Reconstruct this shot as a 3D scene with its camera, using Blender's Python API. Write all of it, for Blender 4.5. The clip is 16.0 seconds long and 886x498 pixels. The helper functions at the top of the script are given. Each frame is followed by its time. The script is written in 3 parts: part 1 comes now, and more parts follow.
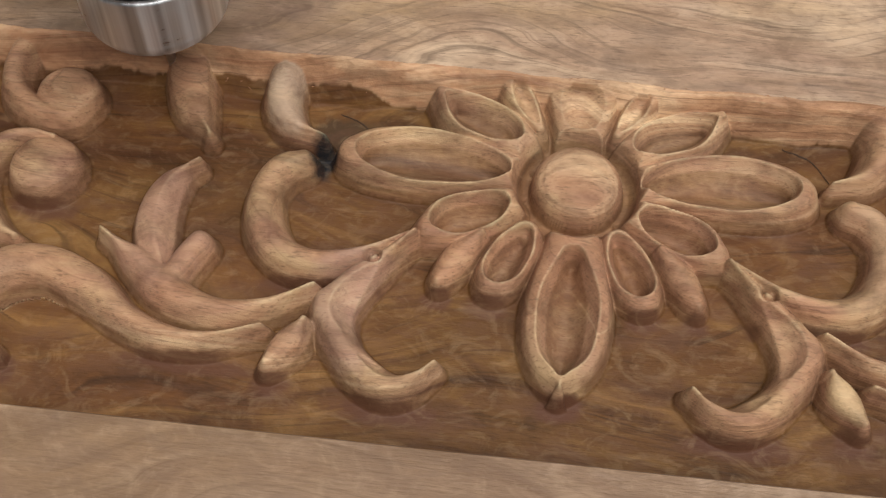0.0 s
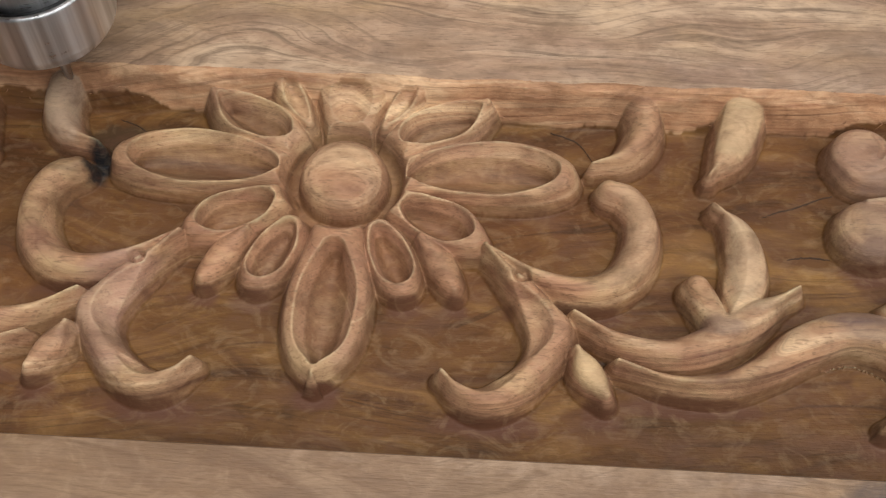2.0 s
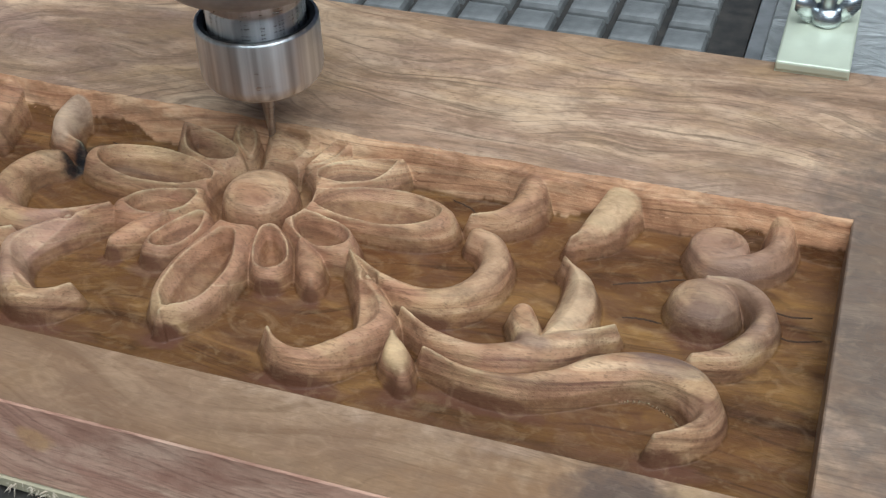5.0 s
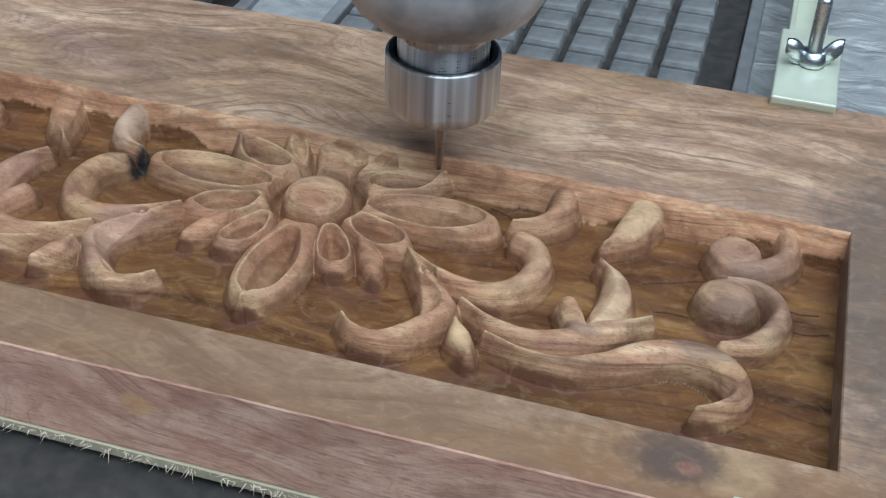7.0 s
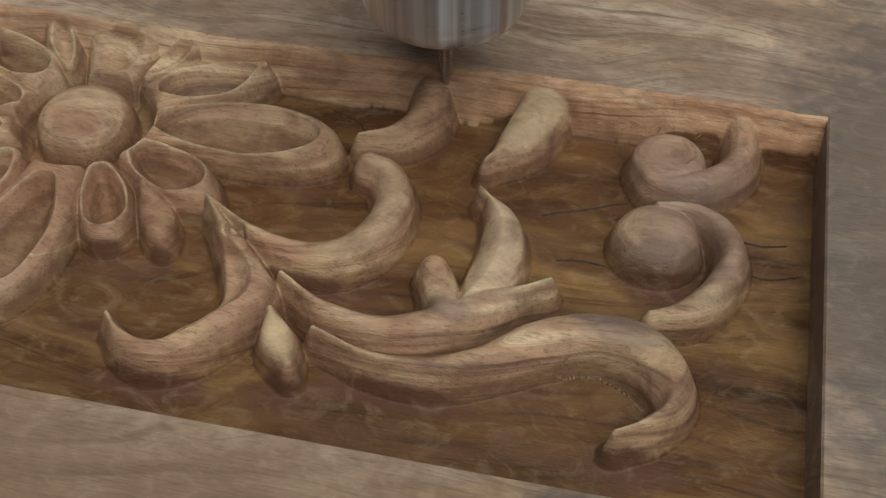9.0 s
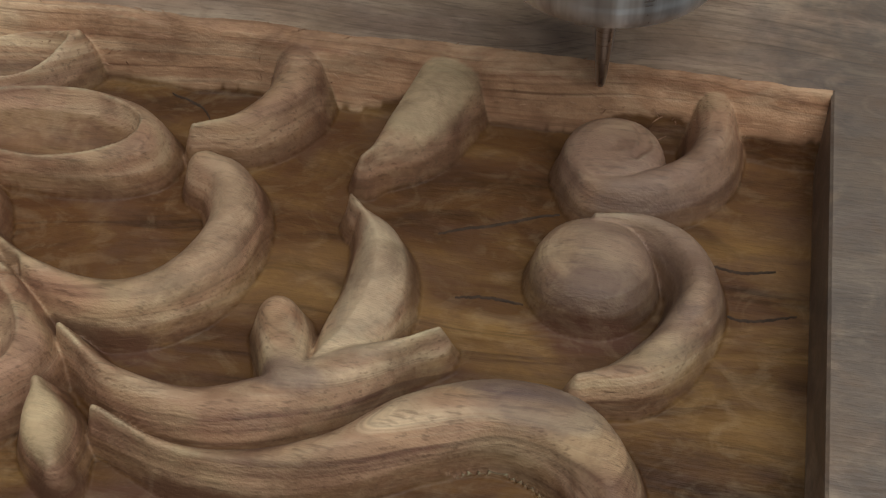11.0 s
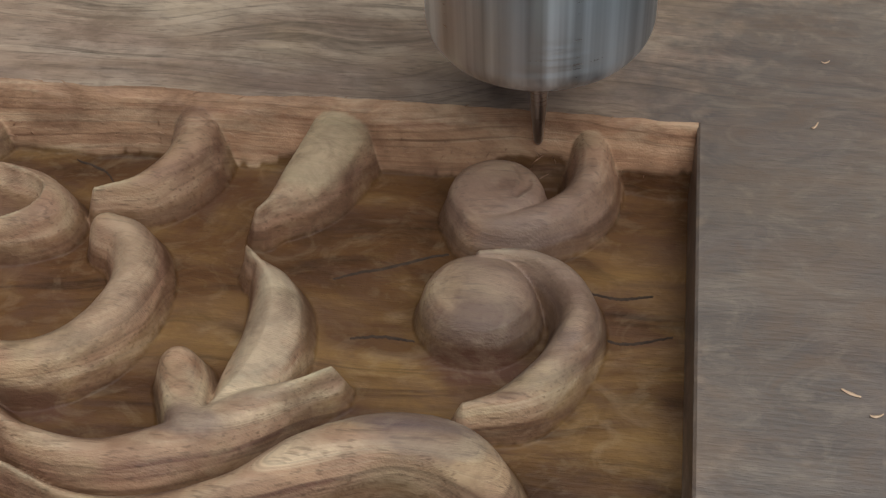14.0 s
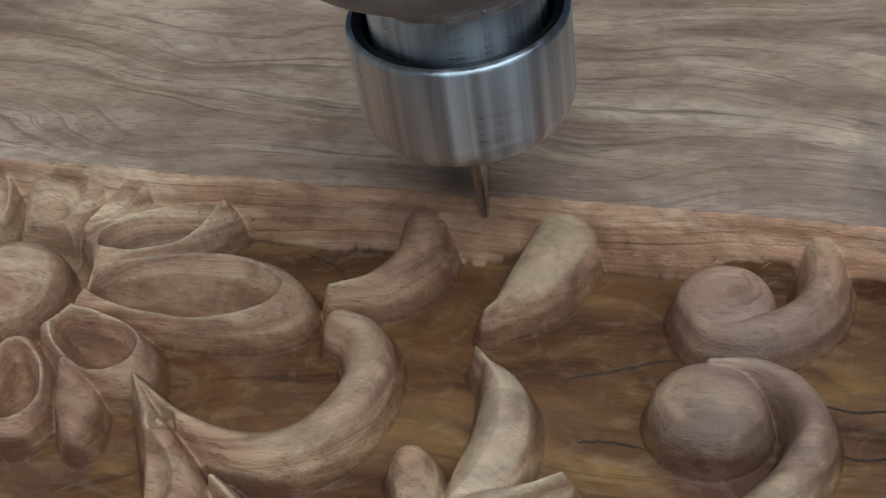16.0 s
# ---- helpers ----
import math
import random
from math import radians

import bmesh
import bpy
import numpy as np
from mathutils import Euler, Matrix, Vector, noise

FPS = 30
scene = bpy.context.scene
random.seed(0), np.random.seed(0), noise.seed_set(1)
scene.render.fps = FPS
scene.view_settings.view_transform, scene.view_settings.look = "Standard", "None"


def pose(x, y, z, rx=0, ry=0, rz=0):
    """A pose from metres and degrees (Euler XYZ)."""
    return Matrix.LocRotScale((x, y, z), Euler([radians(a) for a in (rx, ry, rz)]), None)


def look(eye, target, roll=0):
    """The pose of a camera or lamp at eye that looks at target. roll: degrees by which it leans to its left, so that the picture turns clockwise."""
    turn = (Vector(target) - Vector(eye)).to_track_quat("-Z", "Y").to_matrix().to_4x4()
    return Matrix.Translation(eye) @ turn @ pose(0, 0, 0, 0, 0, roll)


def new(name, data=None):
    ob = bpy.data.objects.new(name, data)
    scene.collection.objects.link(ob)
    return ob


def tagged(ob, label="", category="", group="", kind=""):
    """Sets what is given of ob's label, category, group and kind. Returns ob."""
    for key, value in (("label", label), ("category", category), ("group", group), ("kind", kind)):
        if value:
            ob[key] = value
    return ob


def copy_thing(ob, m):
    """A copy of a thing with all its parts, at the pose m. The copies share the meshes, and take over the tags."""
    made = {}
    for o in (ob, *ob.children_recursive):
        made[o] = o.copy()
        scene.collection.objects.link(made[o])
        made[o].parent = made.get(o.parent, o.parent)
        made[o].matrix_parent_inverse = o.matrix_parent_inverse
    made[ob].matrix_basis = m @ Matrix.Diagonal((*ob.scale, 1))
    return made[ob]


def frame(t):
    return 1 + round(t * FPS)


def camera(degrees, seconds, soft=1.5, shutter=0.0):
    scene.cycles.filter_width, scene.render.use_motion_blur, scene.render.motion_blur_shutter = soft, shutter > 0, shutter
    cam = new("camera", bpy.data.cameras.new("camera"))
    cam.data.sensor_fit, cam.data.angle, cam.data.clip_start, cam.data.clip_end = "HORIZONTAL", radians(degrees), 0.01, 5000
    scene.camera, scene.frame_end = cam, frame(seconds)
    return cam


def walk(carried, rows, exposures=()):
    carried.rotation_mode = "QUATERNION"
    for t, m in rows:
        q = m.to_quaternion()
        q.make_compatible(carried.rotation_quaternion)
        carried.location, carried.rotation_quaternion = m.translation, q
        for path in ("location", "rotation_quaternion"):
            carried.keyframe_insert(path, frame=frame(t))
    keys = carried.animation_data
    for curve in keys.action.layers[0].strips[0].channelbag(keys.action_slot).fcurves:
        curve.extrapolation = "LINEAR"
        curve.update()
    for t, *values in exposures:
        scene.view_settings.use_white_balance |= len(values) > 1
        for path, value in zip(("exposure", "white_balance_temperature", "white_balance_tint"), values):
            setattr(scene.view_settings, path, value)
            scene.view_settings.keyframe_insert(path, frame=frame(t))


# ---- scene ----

# ================= camera =================
cam = camera(39.23, 16.0, soft=1.3, shutter=0.2)


def aim(x, y, z, yaw, pitch, roll):
    a, p = radians(yaw), radians(pitch)
    way = Vector((-math.sin(a) * math.cos(p), math.cos(a) * math.cos(p), math.sin(p)))
    return look((x, y, z), Vector((x, y, z)) + way, roll)


# seconds, place in metres, yaw, pitch, roll
PATH = [
    (0, -0.0166, -0.2091, 0.2756, 5.59, -57.24, 0.89),
    (0.5, -0.0024, -0.2094, 0.2805, 5.16, -57.39, 0.24),
    (1, 0.0121, -0.2085, 0.2829, 4.76, -57.58, -0.36),
    (1.5, 0.0268, -0.2060, 0.2839, 4.36, -57.91, -0.61),
    (2, 0.0459, -0.2087, 0.2824, 4.71, -57.54, -1.25),
    (2.5, 0.0650, -0.2104, 0.2830, 3.98, -57.36, -1.53),
    (3, 0.0920, -0.2168, 0.2765, 2.33, -56.23, -1.19),
    (3.5, 0.1250, -0.2250, 0.2771, 3.74, -55.67, -2.46),
    (4, 0.1519, -0.2462, 0.2642, 11.11, -53.11, -3.97),
    (4.5, 0.1792, -0.2681, 0.2657, 18.38, -45.96, -5.74),
    (5, 0.1743, -0.2948, 0.2329, 20.55, -38.46, -2.21),
    (7.5, 0.1401, -0.3532, 0.2561, 14.06, -36.03, 2.68),
    (8, 0.1547, -0.3338, 0.2845, 16.05, -40.35, -0.72),
    (8.5, 0.1512, -0.2612, 0.2445, 16.44, -45.56, -2.17),
    (9, 0.1448, -0.2185, 0.2064, 12.90, -47.42, -0.59),
    (11.5, 0.1626, -0.1480, 0.1505, 13.95, -48.53, -2.78),
    (12, 0.1673, -0.1487, 0.1520, 10.61, -46.29, -0.98),
    (12.5, 0.1724, -0.1503, 0.1531, 8.96, -46.40, -0.65),
    (13, 0.1747, -0.1532, 0.1546, 9.99, -46.92, -1.90),
    (13.5, 0.1759, -0.1560, 0.1566, 9.78, -46.86, -2.35),
    (14, 0.1720, -0.1569, 0.1578, 11.16, -46.19, -3.63),
    (14.5, 0.1698, -0.1564, 0.1588, 12.19, -45.77, -4.31),
    (15, 0.1678, -0.1552, 0.1621, 16.13, -45.04, -6.95),
    (15.5, 0.1648, -0.1567, 0.1640, 19.99, -42.85, -8.97),
    (16, 0.1625, -0.1571, 0.1647, 21.76, -41.90, -9.69),
]
EXPOSURES = [(0, 0.05, 5950, 7), (3.5, 0.03, 5800, 5), (5, 0.22, 5150, 0), (7.5, 0.12, 4850, 0), (9, -0.38, 5350, -3), (11.5, -0.5, 5300, -2), (12.5, -0.3, 5200, -2), (14.5, -0.24, 4950, -2), (16, -0.38, 4650, -3)]
walk(cam, [(t, aim(*p)) for t, *p in PATH], EXPOSURES)

# ================= light =================
world = bpy.data.worlds.new("sky")
scene.world = world
world.use_nodes = True
wn = world.node_tree.nodes
sky = wn.new("ShaderNodeTexSky")
sky.sky_type = "NISHITA"
sky.sun_disc = False
sky.sun_elevation, sky.sun_rotation = radians(70), radians(137)
sky.air_density, sky.dust_density, sky.ozone_density = 0.25, 9.0, 0.0
world.node_tree.links.new(sky.outputs[0], wn["Background"].inputs[0])
wn["Background"].inputs[1].default_value = 0.036

sun_data = bpy.data.lights.new("sun", "SUN")
sun_data.energy, sun_data.angle, sun_data.color = 3.7, radians(70), (1.0, 0.94, 0.87)
sun = new("sun", sun_data)
sun.matrix_world = look((0.34, -0.36, 1.40), (0, 0, 0))


# ================= materials =================
DEPTH = 0.014          # depth of the recess


class Nodes:
    """Short hand for building a node material."""

    def __init__(self, name):
        self.m = bpy.data.materials.new(name)
        self.m.use_nodes = True
        self.t = self.m.node_tree
        self.bsdf = self.t.nodes["Principled BSDF"]
        self.coords = self.t.nodes.new("ShaderNodeTexCoord").outputs["Object"]

    def node(self, kind, **inputs):
        n = self.t.nodes.new("ShaderNode" + kind)
        for key, value in inputs.items():
            self.put(n.inputs[key.replace("_", " ")], value)
        return n

    def put(self, socket, value):
        if isinstance(value, bpy.types.NodeSocket):
            self.t.links.new(value, socket)
        else:
            socket.default_value = value

    def scaled(self, scale, rot=(0, 0, 0), loc=(0, 0, 0), source=None):
        return self.node("Mapping", Vector=source or self.coords, Scale=scale, Rotation=rot, Location=loc).outputs[0]

    def noise(self, vec, scale, detail=4.0, rough=0.55, distortion=0.0):
        return self.node("TexNoise", Vector=vec, Scale=scale, Detail=detail, Roughness=rough, Distortion=distortion).outputs["Fac"]

    def math(self, op, a, b=0.0, clamp=False):
        n = self.t.nodes.new("ShaderNodeMath")
        n.operation, n.use_clamp = op, clamp
        self.put(n.inputs[0], a)
        self.put(n.inputs[1], b)
        return n.outputs[0]

    def ramp(self, fac, *stops):
        n = self.node("ValToRGB", Fac=fac)
        e = n.color_ramp.elements
        while len(e) < len(stops):
            e.new(0.5)
        for el, (pos, col) in zip(e, stops):
            el.position = pos
            el.color = (*col, 1) if len(col) == 3 else col
        return n.outputs[0]

    def grey(self, fac, lo, hi):
        n = self.node("MapRange", Value=fac)
        self.put(n.inputs["From Min"], lo)
        self.put(n.inputs["From Max"], hi)
        return n.outputs[0]

    def mix(self, fac, a, b, blend="MIX"):
        n = self.t.nodes.new("ShaderNodeMix")
        n.data_type, n.blend_type = "RGBA", blend
        self.put(n.inputs[0], fac)
        for s, v in ((n.inputs[6], a), (n.inputs[7], b)):
            self.put(s, (*v, 1) if isinstance(v, tuple) and len(v) == 3 else v)
        return n.outputs[2]

    def bump(self, height, strength, distance, normal=None):
        n = self.node("Bump", Height=height, Strength=strength, Distance=distance)
        if normal:
            self.put(n.inputs["Normal"], normal)
        return n.outputs[0]

    def done(self, color, rough, normal=None, metal=0.0):
        self.put(self.bsdf.inputs["Base Color"], (*color, 1) if isinstance(color, tuple) else color)
        self.put(self.bsdf.inputs["Roughness"], rough)
        self.put(self.bsdf.inputs["Metallic"], metal)
        if normal:
            self.put(self.bsdf.inputs["Normal"], normal)
        return self.m


def blot(n, centre, size, ragged=0.35):
    """1 inside an uneven patch round centre, 0 outside."""
    v = n.node("Mapping", Vector=n.coords, Location=tuple(-c / s for c, s in zip(centre, size)), Scale=tuple(1 / s for s in size)).outputs[0]
    length = n.t.nodes.new("ShaderNodeVectorMath")
    length.operation = "LENGTH"
    n.put(length.inputs[0], v)
    wob = n.math("MULTIPLY", n.math("SUBTRACT", n.noise(n.coords, 170, 4), 0.5), ragged * 3)
    return n.grey(n.math("ADD", length.outputs["Value"], wob), 1.2, 0.75)


def wood(name, dark, mid, light, red, streaks=1.0, tool_marks=0.0, rough=0.5, patches=(), pale_edges=0.0, pore=0.45, tints=(), upright=0.7, wisps=0.0, sheen=0.35, figure=0.0, kinds=(), overlays=()):
    """Figured hardwood with its grain along x."""
    n = Nodes(name)
    warp = n.noise(n.scaled((4.5, 10, 10)), 1.0, 2)
    warp2 = n.noise(n.scaled((9, 30, 30), loc=(3, 1, 2)), 1.0, 3)
    sep = n.node("SeparateXYZ", Vector=n.coords)
    y = n.math("ADD", sep.outputs["Y"], n.math("MULTIPLY", sep.outputs["Z"], upright))
    y = n.math("ADD", y, n.math("MULTIPLY", n.math("SUBTRACT", warp, 0.5), 0.16))
    y = n.math("ADD", y, n.math("MULTIPLY", n.math("SUBTRACT", warp2, 0.5), 0.022))
    comb = n.node("CombineXYZ", X=n.math("MULTIPLY", sep.outputs["X"], 0.05), Y=y, Z=0.0).outputs[0]
    rings = n.noise(comb, 75, 5, 0.6)
    broad = n.noise(n.scaled((4, 14, 14), loc=(7, 3, 1)), 1.0, 3)
    kind_shares = []
    col = n.ramp(rings, (0.34, dark), (0.47, mid), (0.55, mid), (0.68, light))
    col = n.mix(n.grey(broad, 0.42, 0.75), col, n.mix(0.55, col, red))
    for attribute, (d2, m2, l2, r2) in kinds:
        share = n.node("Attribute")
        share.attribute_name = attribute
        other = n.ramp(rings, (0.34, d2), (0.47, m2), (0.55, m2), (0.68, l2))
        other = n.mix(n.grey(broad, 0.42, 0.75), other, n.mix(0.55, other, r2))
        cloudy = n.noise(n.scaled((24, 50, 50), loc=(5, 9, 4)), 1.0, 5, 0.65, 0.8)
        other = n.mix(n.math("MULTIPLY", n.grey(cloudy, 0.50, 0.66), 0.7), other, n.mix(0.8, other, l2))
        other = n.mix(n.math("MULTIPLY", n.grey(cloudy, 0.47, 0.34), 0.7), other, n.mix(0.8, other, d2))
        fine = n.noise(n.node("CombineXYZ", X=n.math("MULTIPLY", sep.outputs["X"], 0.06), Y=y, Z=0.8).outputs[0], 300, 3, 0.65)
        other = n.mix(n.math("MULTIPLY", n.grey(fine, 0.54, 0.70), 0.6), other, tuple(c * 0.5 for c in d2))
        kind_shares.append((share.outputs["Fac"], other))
    if figure:
        swirl = n.node("CombineXYZ", X=n.math("MULTIPLY", sep.outputs["X"], 0.22), Y=y, Z=0.6).outputs[0]
        band = n.noise(swirl, 30, 4, 0.6, 0.6)
        col = n.mix(n.math("MULTIPLY", n.grey(band, 0.52, 0.62), figure), col, n.mix(0.75, col, dark))
        col = n.mix(n.math("MULTIPLY", n.grey(band, 0.47, 0.38), figure), col, n.mix(0.8, col, light))
    for k, (shade, strength, size) in enumerate(tints):
        cloud = n.noise(n.scaled((size, size * 2.2, size * 2.2), loc=(1.7 * k + 4, 2.9 * k, 7)), 1.0, 4, 0.6, 0.6)
        col = n.mix(n.math("MULTIPLY", n.grey(cloud, 0.47, 0.66), strength), col, n.mix(0.35, shade, col))
    thin = n.noise(n.node("CombineXYZ", X=n.math("MULTIPLY", sep.outputs["X"], 0.03), Y=y, Z=0.3).outputs[0], 420, 3, 0.7)
    col = n.mix(n.math("MULTIPLY", n.grey(thin, 0.52, 0.70), 0.65 * streaks), col, tuple(c * 0.45 for c in dark))
    pores = n.noise(n.scaled((160, 1500, 1500)), 1.0, 2, 0.6)
    col = n.mix(n.math("MULTIPLY", n.grey(pores, 0.56, 0.68), pore), col, tuple(c * 0.5 for c in dark))
    for centre, size, shade, strength in patches:
        col = n.mix(n.math("MULTIPLY", blot(n, centre, size), strength), col, shade)
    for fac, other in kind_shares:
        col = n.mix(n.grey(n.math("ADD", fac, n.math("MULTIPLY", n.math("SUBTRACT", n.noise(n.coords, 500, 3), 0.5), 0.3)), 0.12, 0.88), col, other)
    for centre, size, shade, strength in overlays:
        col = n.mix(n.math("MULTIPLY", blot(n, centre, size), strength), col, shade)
    if wisps:
        curl = n.noise(n.scaled((90, 130, 130)), 1.0, 5, 0.65, 2.2)
        col = n.mix(n.math("MULTIPLY", n.grey(curl, 0.50, 0.70), wisps * 0.6), col, n.mix(0.5, col, light))
        col = n.mix(n.math("MULTIPLY", n.grey(curl, 0.46, 0.34), wisps), col, n.mix(0.6, col, dark))
    # convex edges turn paler: painted rim highlights together with wear
    if pale_edges:
        point = n.node("NewGeometry").outputs["Pointiness"]
        edge = n.math("MULTIPLY", n.grey(point, 0.515, 0.60), n.grey(n.noise(n.coords, 260, 3), 0.3, 0.7))
        col = n.mix(n.math("MULTIPLY", edge, pale_edges), col, tuple(min(0.75, c * 1.3) for c in light))
    mottle = n.noise(n.scaled((45, 90, 90), loc=(2, 5, 8)), 1.0, 6, 0.68, 0.5)
    col = n.mix(n.math("MULTIPLY", n.grey(mottle, 0.46, 0.66), 0.75), col, n.mix(0.7, col, dark))
    normal = n.bump(pores, 0.25, 0.0006)
    if tool_marks:
        mark = n.node("TexWave", Vector=n.coords, Scale=800.0, Distortion=7.0, Detail=3.0, Detail_Scale=2.0)
        mark.bands_direction = "Y"
        depth = n.math("MULTIPLY", n.math("SUBTRACT", 1.0, kind_shares[0][0]), 0.17 * tool_marks) if kind_shares else 0.17 * tool_marks
        normal = n.bump(mark.outputs["Fac"], depth, 0.0004, normal)
    fuzz = n.noise(n.coords, 900, 3, 0.7)
    normal = n.bump(fuzz, 0.18, 0.0005, normal)
    r = n.math("ADD", rough, n.math("MULTIPLY", n.math("SUBTRACT", rings, 0.5), 0.25))
    n.put(n.bsdf.inputs["Specular IOR Level"], sheen)
    return n.done(col, r, normal)


SIDE_PATCHES = (((0.222, 0.0, 0.0), (0.050, 0.095, 0.03), (0.098, 0.075, 0.060), 0.74),
                # darker front strips: golden-brown wood with the weaker front light painted in
                ((-0.06, -0.110, 0.0), (0.26, 0.026, 0.03), (0.155, 0.084, 0.038), 0.7),
                ((0.17, -0.108, 0.0), (0.07, 0.018, 0.03), (0.20, 0.108, 0.05), 0.72),
                ((0.160, -0.099, 0.0), (0.010, 0.010, 0.02), (0.40, 0.27, 0.14), 0.6),
                ((0.1435, -0.099, 0.0), (0.014, 0.0095, 0.02), (0.075, 0.052, 0.042), 0.85),
                ((0.1475, -0.1015, 0.0), (0.004, 0.003, 0.02), (0.19, 0.09, 0.06), 0.7))
KNOT = (((-0.0717, 0.001, -0.008), (0.0040, 0.0068, 0.014), (0.012, 0.011, 0.012), 1.0),)
# tone patches on the forms; the pale ones keep to the tops
RELIEF_PATCHES = (((0.158, -0.012, -0.006), (0.016, 0.02, 0.02), (0.21, 0.14, 0.105), 0.5),
          ((0.151, -0.018, -0.01), (0.012, 0.005, 0.01), (0.10, 0.055, 0.04), 0.6),
          ((0.156, 0.01, -0.005), (0.02, 0.012, 0.02), (0.21, 0.14, 0.105), 0.4),
          ((0.113, 0.021, -0.002), (0.012, 0.020, 0.0065), (0.60, 0.44, 0.24), 0.5),
          ((0.113, -0.024, -0.003), (0.011, 0.018, 0.0065), (0.58, 0.44, 0.27), 0.45),
          ((0.0715, -0.061, -0.003), (0.007, 0.009, 0.006), (0.62, 0.46, 0.24), 0.5),
          ((0.084, -0.02, -0.002), (0.012, 0.022, 0.006), (0.54, 0.38, 0.22), 0.35),
          ((-0.056, -0.048, -0.004), (0.012, 0.02, 0.02), (0.28, 0.17, 0.14), 0.4),
          ((-0.112, -0.03, -0.004), (0.014, 0.022, 0.02), (0.33, 0.19, 0.14), 0.4),
          ((-0.084, 0.02, -0.003), (0.009, 0.016, 0.007), (0.50, 0.40, 0.29), 0.45),
          ((0.140, -0.041, -0.004), (0.014, 0.0035, 0.01), (0.13, 0.085, 0.075), 0.55),
          ((0.104, -0.046, -0.004), (0.008, 0.003, 0.01), (0.14, 0.09, 0.08), 0.5),
          ((0.147, -0.045, -0.004), (0.012, 0.004, 0.01), (0.14, 0.09, 0.075), 0.5))

# dark blots on the floor at the forms' feet: burn stains and painted shade
BURN_SHADE = (((-0.068, 0.012, -0.014), (0.012, 0.007, 0.01), (0.05, 0.03, 0.015), 0.8),) + tuple(
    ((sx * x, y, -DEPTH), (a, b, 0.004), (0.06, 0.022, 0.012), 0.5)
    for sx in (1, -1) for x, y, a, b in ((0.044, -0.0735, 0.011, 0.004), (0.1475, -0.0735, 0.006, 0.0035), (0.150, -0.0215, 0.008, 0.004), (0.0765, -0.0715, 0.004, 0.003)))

# dark blots low on the forms' sides: cutter burns with shade painted in
SIDE_BURN_SHADE = tuple(
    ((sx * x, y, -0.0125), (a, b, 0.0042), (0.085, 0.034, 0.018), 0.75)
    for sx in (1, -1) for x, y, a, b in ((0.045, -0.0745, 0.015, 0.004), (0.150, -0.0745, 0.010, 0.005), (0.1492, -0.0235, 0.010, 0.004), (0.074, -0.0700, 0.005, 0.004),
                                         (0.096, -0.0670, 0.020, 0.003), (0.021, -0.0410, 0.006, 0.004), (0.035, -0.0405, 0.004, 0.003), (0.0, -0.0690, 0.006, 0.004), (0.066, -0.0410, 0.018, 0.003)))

M_TOP = wood("sanded_hardwood", (0.16, 0.095, 0.055), (0.375, 0.243, 0.150), (0.56, 0.395, 0.252), (0.34, 0.20, 0.125), 0.95, rough=0.5, wisps=0.5, figure=1.0, patches=SIDE_PATCHES,
             tints=(((0.46, 0.30, 0.14), 0.7, 12), ((0.25, 0.155, 0.125), 0.75, 10), ((0.56, 0.42, 0.30), 0.3, 38), ((0.14, 0.085, 0.055), 0.35, 50), ((0.085, 0.062, 0.050), 0.4, 85)))
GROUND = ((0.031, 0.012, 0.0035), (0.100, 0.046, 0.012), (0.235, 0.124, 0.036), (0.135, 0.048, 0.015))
SLOPE = ((0.19, 0.08, 0.04), (0.47, 0.265, 0.14), (0.70, 0.48, 0.28), (0.46, 0.21, 0.10))
M_RELIEF = wood("carved_wood", (0.11, 0.052, 0.028), (0.43, 0.250, 0.132), (0.74, 0.52, 0.30), (0.38, 0.165, 0.092), 0.5, tool_marks=1.1, rough=0.58, patches=RELIEF_PATCHES, overlays=KNOT + BURN_SHADE + SIDE_BURN_SHADE, kinds=(("ground", GROUND), ("slope", SLOPE)), wisps=0.3, sheen=0.2, pale_edges=0.4, pore=0.42, upright=2.7,
                tints=(((0.52, 0.38, 0.19), 0.7, 26), ((0.30, 0.155, 0.105), 0.5, 30), ((0.24, 0.150, 0.11), 0.35, 17), ((0.17, 0.072, 0.036), 0.65, 65)))
# paler than the face: planed wood, with light on the side painted in
M_EDGE = wood("planed_edge_wood", (0.30, 0.15, 0.10), (0.60, 0.37, 0.26), (0.74, 0.53, 0.38), (0.60, 0.33, 0.24), 0.9, rough=0.5, figure=0.9, wisps=0.5,
              tints=(((0.36, 0.17, 0.12), 0.7, 30), ((0.78, 0.58, 0.42), 0.6, 20)),
              patches=(((-0.012, -0.115, -0.012), (0.006, 0.01, 0.004), (0.6, 0.36, 0.17), 0.8),))


